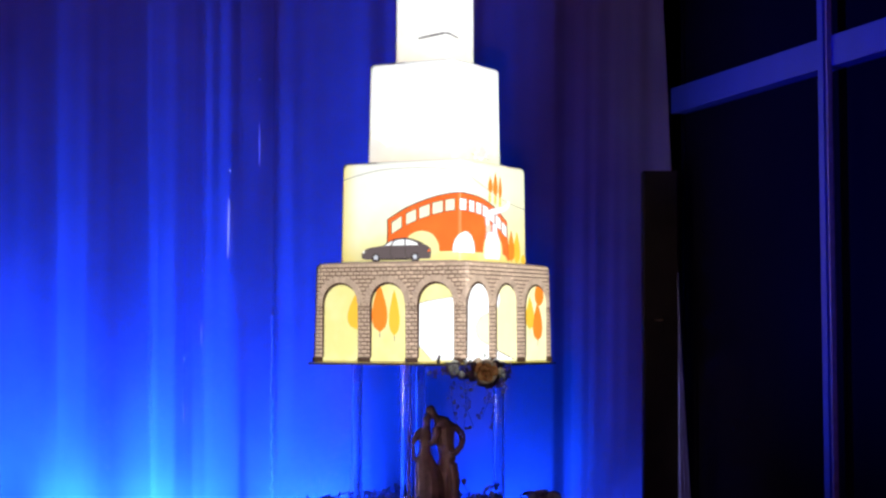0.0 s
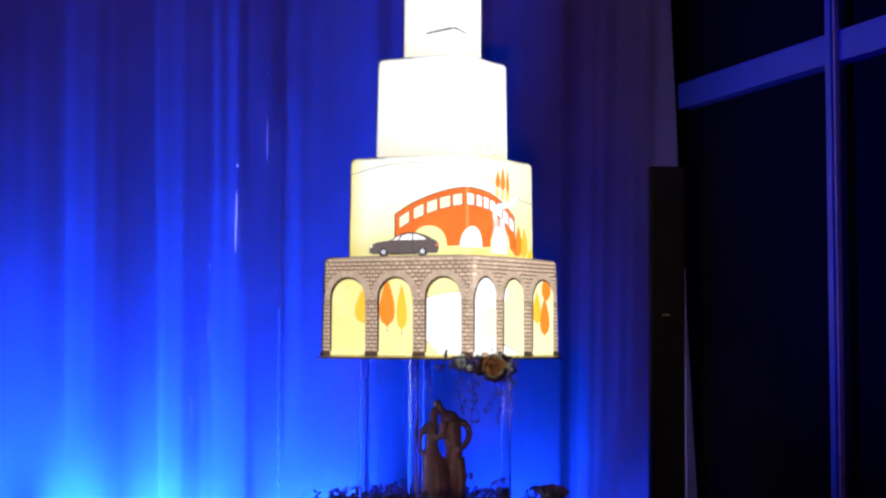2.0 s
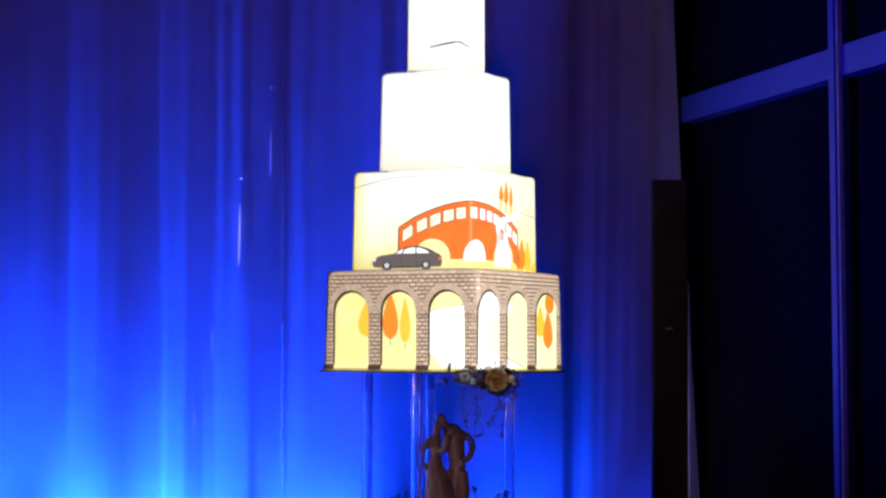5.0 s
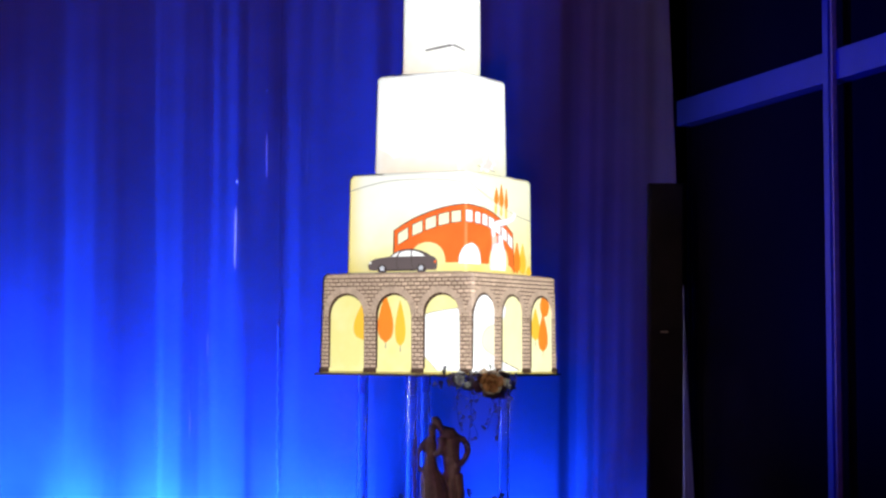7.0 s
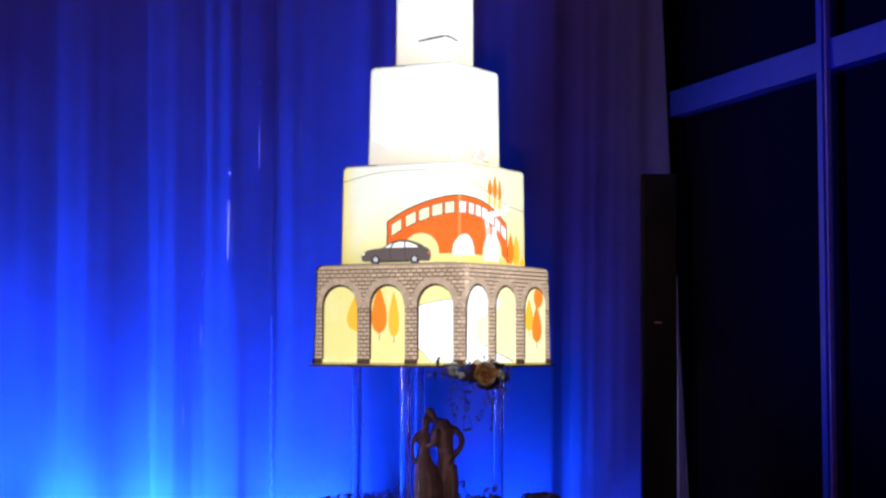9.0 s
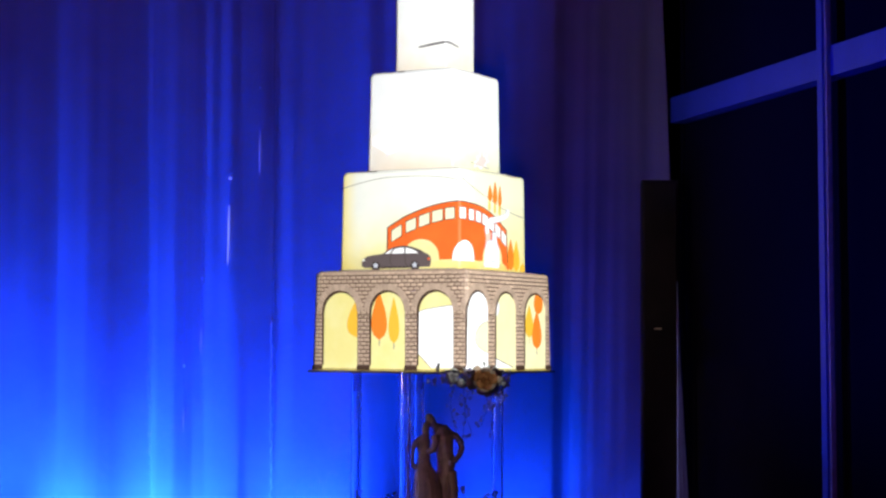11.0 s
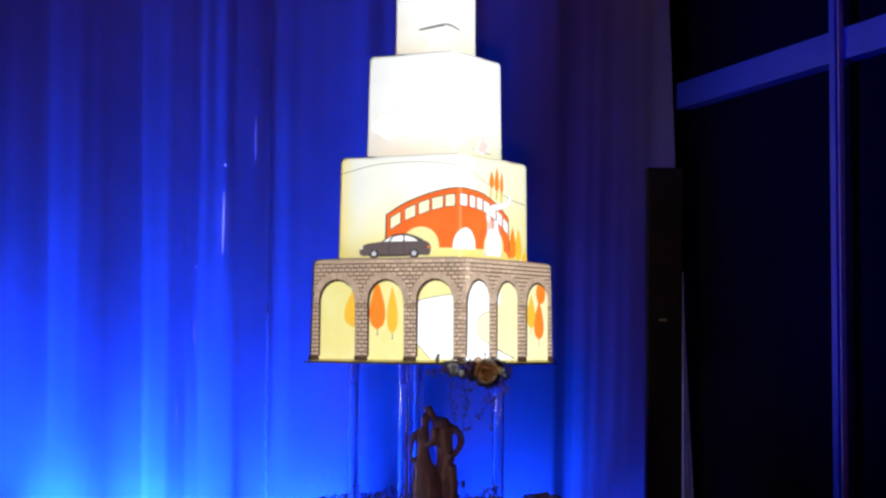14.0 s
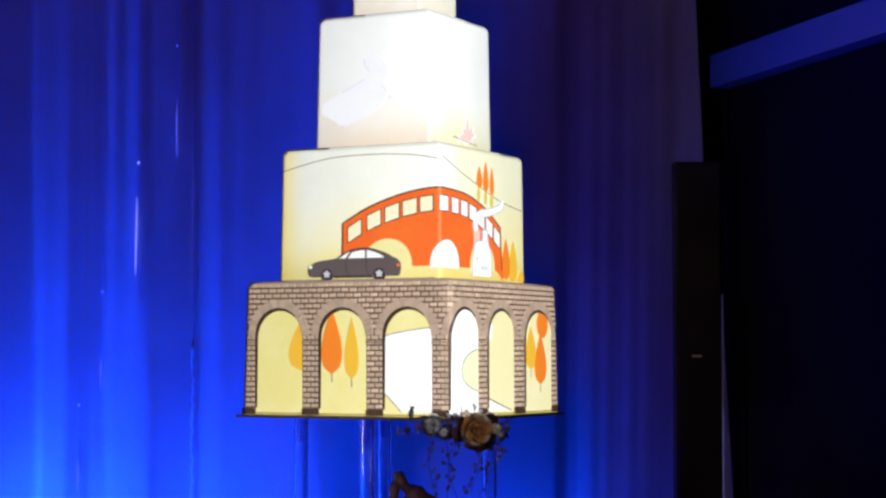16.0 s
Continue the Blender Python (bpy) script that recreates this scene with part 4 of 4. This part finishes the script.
def any_turn(rng):
    return Euler((rng.uniform(-2, 2), rng.uniform(-1.5, 1.5), rng.uniform(0, 6.28))).to_matrix().to_4x4()


def front_turn(rng):
    """A turn that shows the blade's broad side to the guests."""
    return Euler((math.pi / 2 + rng.uniform(-0.7, 0.5), 0, rng.uniform(-1.3, -0.3))).to_matrix().to_4x4() @ Matrix.Rotation(rng.uniform(0, 6.28), 4, "Z")


def leaf_cluster(name, parent, spots, length, width, per, seed, mat=M_LEAF, turn=any_turn):
    rng = random.Random(seed)
    bm = bmesh.new()
    for p in spots:
        for k in range(per):
            leaf_blade(bm, Matrix.Translation(p) @ turn(rng), length * rng.uniform(0.7, 1.2), width * rng.uniform(0.7, 1.2))
    ob = part(name, bm, mat, parent, kind="stuff")
    mod = ob.modifiers.new("thickness", "SOLIDIFY")
    mod.thickness = 0.0006
    return ob


spray = thing("flower_spray", (0.077, -0.300, 1.128), "trailing spray of cream and peach roses on the board's corner", "flowers")
rose(spray, (0.033, -0.008, 0.005), (0.15, -1, -0.05), 0.036, M_TAN, M_PEACH, 3)
rose(spray, (-0.034, 0.000, 0.011), (-0.4, -1, 0.35), 0.019, M_PETAL, M_DUSKY, 5)
rose(spray, (-0.016, -0.004, 0.000), (0.3, -1, -0.3), 0.013, M_DUSKY, M_DUSKY, 15)
rose(spray, (0.076, -0.004, -0.004), (0.9, -1, -0.1), 0.009, M_PETAL, M_DUSKY, 17)
rose(spray, (0.066, 0.002, 0.005), (0.7, -1, 0.3), 0.014, M_PETAL, M_PETAL, 7)
rose(spray, (0.054, 0.000, -0.013), (0.3, -1, -0.4), 0.012, M_PETAL, M_DUSKY, 9)
rose(spray, (-0.072, 0.004, 0.004), (-0.6, -1, 0), 0.006, M_PETAL, M_PETAL, 8)
rng = random.Random(11)
for k, (dx, dy, length, sway) in enumerate(((-0.032, 0.0, 0.085, -0.006), (-0.012, -0.004, 0.118, 0.004), (0.006, -0.008, 0.105, -0.012), (0.030, -0.004, 0.085, 0.010), (0.062, 0.0, 0.05, 0.014), (0.048, 0.0, 0.108, 0.004))):
    pts = [(dx + sway * math.sin(4 * t) + 0.5 * sway * t, dy, -0.01 - length * t) for t in [i / 8 for i in range(9)]]
    bm = bmesh.new()
    tube(bm, pts, 0.0006, 5)
    vine = part("vine", bm, M_STEM, spray)
    leaf_cluster("leaves", vine, [(p[0] + rng.uniform(-.009, .009), p[1], p[2] + rng.uniform(-.004, .004)) for p in pts[1:] if rng.random() < 0.95], 0.0068, 0.0095, 2, 20 + k, M_LEAF, front_turn)
leaf_cluster("filler_petals", spray, [(rng.uniform(-0.052, 0.078), rng.uniform(-0.002, 0.012), rng.uniform(-0.008, 0.027)) for k in range(24)], 0.012, 0.011, 1, 40, M_PETAL, front_turn)
leaf_cluster("filler_petals", spray, [(0.033 + 0.037 * math.cos(a), -0.004 + rng.uniform(-0.004, 0.006), 0.006 + 0.033 * math.sin(a)) for a in [0.32 * k for k in range(20)]], 0.012, 0.012, 1, 43, M_PETAL, front_turn)
leaf_cluster("filler_petals", spray, [(rng.uniform(0.058, 0.092), rng.uniform(-0.01, 0.01), rng.uniform(-0.016, 0.022)) for k in range(20)], 0.012, 0.007, 1, 41, M_PETAL, front_turn)
leaf_cluster("filler_petals", spray, [(rng.uniform(-0.060, 0.006), rng.uniform(-0.016, 0.004), rng.uniform(-0.010, 0.024)) for k in range(30)], 0.012, 0.009, 1, 42, M_PETAL, front_turn)
leaf_cluster("filler_petals", spray, [(-0.080 + rng.uniform(-0.008, 0.008), 0.0, 0.002 + rng.uniform(-0.008, 0.006)) for k in range(7)], 0.009, 0.007, 1, 44, M_PETAL, front_turn)

bud = part("bud", (lambda b: (tube(b, [(-0.066, 0.056, 0.0217), (-0.0665, 0.056, 0.027), (-0.066, 0.056, 0.032), (-0.065, 0.056, 0.036), (-0.064, 0.056, 0.040)], [0.0022, 0.0036, 0.0034, 0.0022, 0.0034], 10), b)[1])(bmesh.new()), M_BUD, spray, "small dark bud", smooth=True)

garland = thing("flower_garland", (0, 0, 0.791), "low dark garland of leaves and blooms round the statuette", "flowers")
rng = random.Random(21)
spots = []
for k in range(330):
    a = rng.uniform(0, 6.283)
    r = 0.165 + 0.05 * rng.gauss(0, 1)
    x, y = r * math.cos(a) * 1.15 - 0.03, r * math.sin(a) * 0.9
    hump = 0.036 + 0.014 * math.sin(3 * a + 1) + 0.008 * math.sin(7 * a)
    spots.append((x, y, rng.uniform(0.0, 1.0) ** 0.6 * hump))
leaf_cluster("leaves", garland, spots, 0.018, 0.015, 2, 50)
sprigs = []
for cx, top in ((-0.165, 0.075), (-0.185, 0.06), (-0.13, 0.065), (-0.075, 0.07), (0.075, 0.082), (0.105, 0.06), (0.135, 0.068), (0.15, 0.075), (0.05, 0.05), (-0.21, 0.045)):
    cy = rng.uniform(-0.12, 0.05)
    bm = bmesh.new()
    pts = [(cx + 0.01 * math.sin(5 * t), cy, 0.02 + (top - 0.02) * t) for t in (0, 0.5, 1)]
    tube(bm, pts, 0.0008, 5)
    sp = part("sprig", bm, M_STEM, garland)
    leaf_cluster("leaves", sp, [pts[1], pts[2], (pts[2][0] + 0.006, cy, pts[2][2] - 0.004), (pts[2][0] - 0.006, cy, pts[2][2] - 0.006)], 0.0095, 0.0105, 2, 60 + int(1000 * top))
for k, (x, y, z, s, o, i) in enumerate(((0.252, -0.10, 0.832, 0.040, M_PETAL, M_PETAL), (-0.225, -0.10, 0.806, 0.036, M_PETAL, M_PETAL), (-0.10, -0.16, 0.806, 0.04, M_PETAL, M_PEACH),
                                        (0.085, -0.17, 0.806, 0.038, M_PETAL, M_PETAL), (0.165, -0.13, 0.806, 0.034, M_PETAL, M_PETAL))):
    fl = thing("rose_bloom", (x, y, z), "dusky cream rose bloom set at the cake's base", "flower", "base blooms")
    rose(fl, (0, 0, 0), (0.1, -0.5, 1), s, o, i, 70 + k)
    if z > 0.82:
        bm = bmesh.new()
        tube(bm, [(0, 0, 0.005), (0.002, 0, -0.03), (0, 0.0, 0.761 - z)], 0.004, 8)
        part("stem", bm, M_STEM, fl)

# ---------------------------------------------------------------- bricks of the lowest tier, last
COURSE, LENGTH, JOINT = 0.0088, 0.0160, 0.0019
brick_meshes = {}


def brick_mesh(length, height):
    key = (round(length * 2000), round(height * 2000))
    if key not in brick_meshes:
        bm = bmesh.new()
        l, h = length / 2, height / 2
        lo = [bm.verts.new((x, 0.001, z)) for x, z in ((-l, -h), (l, -h), (l, h), (-l, h))]
        e = 0.0010
        hi = [bm.verts.new((x, -0.0016, z)) for x, z in ((-l + e, -h + e), (l - e, -h + e), (l - e, h - e), (-l + e, h - e))]
        bm.faces.new(hi)
        for i in range(4):
            bm.faces.new((lo[i], lo[(i + 1) % 4], hi[(i + 1) % 4], hi[i]))
        bmesh.ops.recalc_face_normals(bm, faces=bm.faces)
        me = bpy.data.meshes.new("brick")
        bm.to_mesh(me)
        bm.free()
        me.materials.append(M_BRICK)
        brick_meshes[key] = me
    return brick_meshes[key]


spans = []
z = 0.012
row = 0
while z + COURSE < 0.2245:
    zc = z + COURSE / 2
    lim = 2 * half("A", zc) - 0.005
    sp = A_TOP - 0.047
    gaps = []
    for c, w in ARCHES:
        if zc < sp:
            gaps.append((c - w, c + w))
        elif zc < sp + 0.047 + RINGW - 0.003:
            k = (zc - sp) / (0.047 + RINGW - 0.003)
            ww = (w + RINGW - 0.004) * math.sqrt(max(0, 1 - k * k))
            gaps.append((c - ww, c + ww))
    solid, at = [], -lim
    for a, b in gaps:
        if a > at + 0.004:
            solid.append((at, a))
        at = max(at, b)
    if lim > at + 0.004:
        solid.append((at, lim))
    shift = (row % 2) * LENGTH / 2
    for a, b in solid:
        if zc < sp:                       # piers: their own bond
            n = max(1, round((b - a) / 0.0165))
            cutsu = [a + (b - a) * i / n for i in range(n + 1)] if row % 2 == 0 else [a] + [a + (b - a) * (i + 0.5) / n for i in range(n)] + [b]
        else:
            k0 = math.floor((a - shift) / LENGTH) + 1
            cutsu = [a] + [u for u in (u if u < 0 else u * 0.84 for u in (shift + LENGTH * k for k in range(k0 - 6, k0 + 80))) if a + 0.004 < u < b - 0.004] + [b]
        for p, q in zip(cutsu, cutsu[1:]):
            spans.append((p, q, zc))
    z += COURSE
    row += 1
rng = random.Random(31)
spans.sort(key=lambda s: abs(s[0] + s[1]))
rest = bmesh.new()
count = 0
for p, q, zc in spans:
    g = JOINT / 2
    p2, q2, h2 = p + g, q - g, COURSE - JOINT * rng.uniform(0.85, 1.3)
    if q2 - p2 < 0.003:
        continue
    if p2 < RC + 0.001 and q2 > -RC - 0.001:
        bm = bmesh.new()
        motif(bm, "A", [(p2, zc - h2 / 2), (q2, zc - h2 / 2), (q2, zc + h2 / 2), (p2, zc + h2 / 2)], 0.0015)
        bmesh.ops.recalc_face_normals(bm, faces=bm.faces)
        part("brick", bm, M_BRICK, tier_ob["A"])
        continue
    uc = (p2 + q2) / 2
    o = on_tier("A", uc, zc, 0.0)
    nrm, along = (NL, NR) if uc < 0 else (NR, -NL)
    m = Matrix(((along.x, -nrm.x, 0, o.x), (along.y, -nrm.y, 0, o.y), (0, 0, 1, o.z + 0.0004 * rng.uniform(-1, 1)), (0, 0, 0, 1))) @ Matrix.Rotation(radians(1.8 * rng.uniform(-1, 1)), 4, "Y")
    if count < 296:
        ob = new("brick", brick_mesh(round((q2 - p2) * 2000) / 2000, h2))
        ob.parent = tier_ob["A"]
        ob.matrix_basis = m
        count += 1
    else:
        e = 0.0010
        lo = [rest.verts.new(on_tier("A", u, z, -0.001)) for u, z in ((p2, zc - h2 / 2), (q2, zc - h2 / 2), (q2, zc + h2 / 2), (p2, zc + h2 / 2))]
        hi = [rest.verts.new(on_tier("A", u, z, 0.0016)) for u, z in ((p2 + e, zc - h2 / 2 + e), (q2 - e, zc - h2 / 2 + e), (q2 - e, zc + h2 / 2 - e), (p2 + e, zc + h2 / 2 - e))]
        rest.faces.new(hi)
        for i in range(4):
            rest.faces.new((lo[i], lo[(i + 1) % 4], hi[(i + 1) % 4], hi[i]))
bmesh.ops.recalc_face_normals(rest, faces=rest.faces)
part("far_bricks", rest, M_BRICK, tier_ob["A"], kind="stuff")
for c, w in ARCHES:
    sp = A_TOP - 0.047
    for k in range(19):
        a0, a1 = radians(180 * k / 19 + 0.3), radians(180 * (k + 1) / 19 - 0.3)
        q = [(c + w * math.cos(a), sp + 0.047 * math.sin(a)) for a in (a0, (a0 + a1) / 2, a1)] + \
            [(c + (w + RINGW) * math.cos(a), sp + (0.047 + RINGW) * math.sin(a)) for a in (a1, (a0 + a1) / 2, a0)]
        bm = bmesh.new()
        lim = 2 * half("A", sp) - 0.003
        motif(bm, "A", clip(clip(q, -lim, 1), lim, -1), 0.0022)
        if len(bm.faces):
            bmesh.ops.recalc_face_normals(bm, faces=bm.faces)
            part("voussoir", bm, M_RING, tier_ob["A"])
        else:
            bm.free()
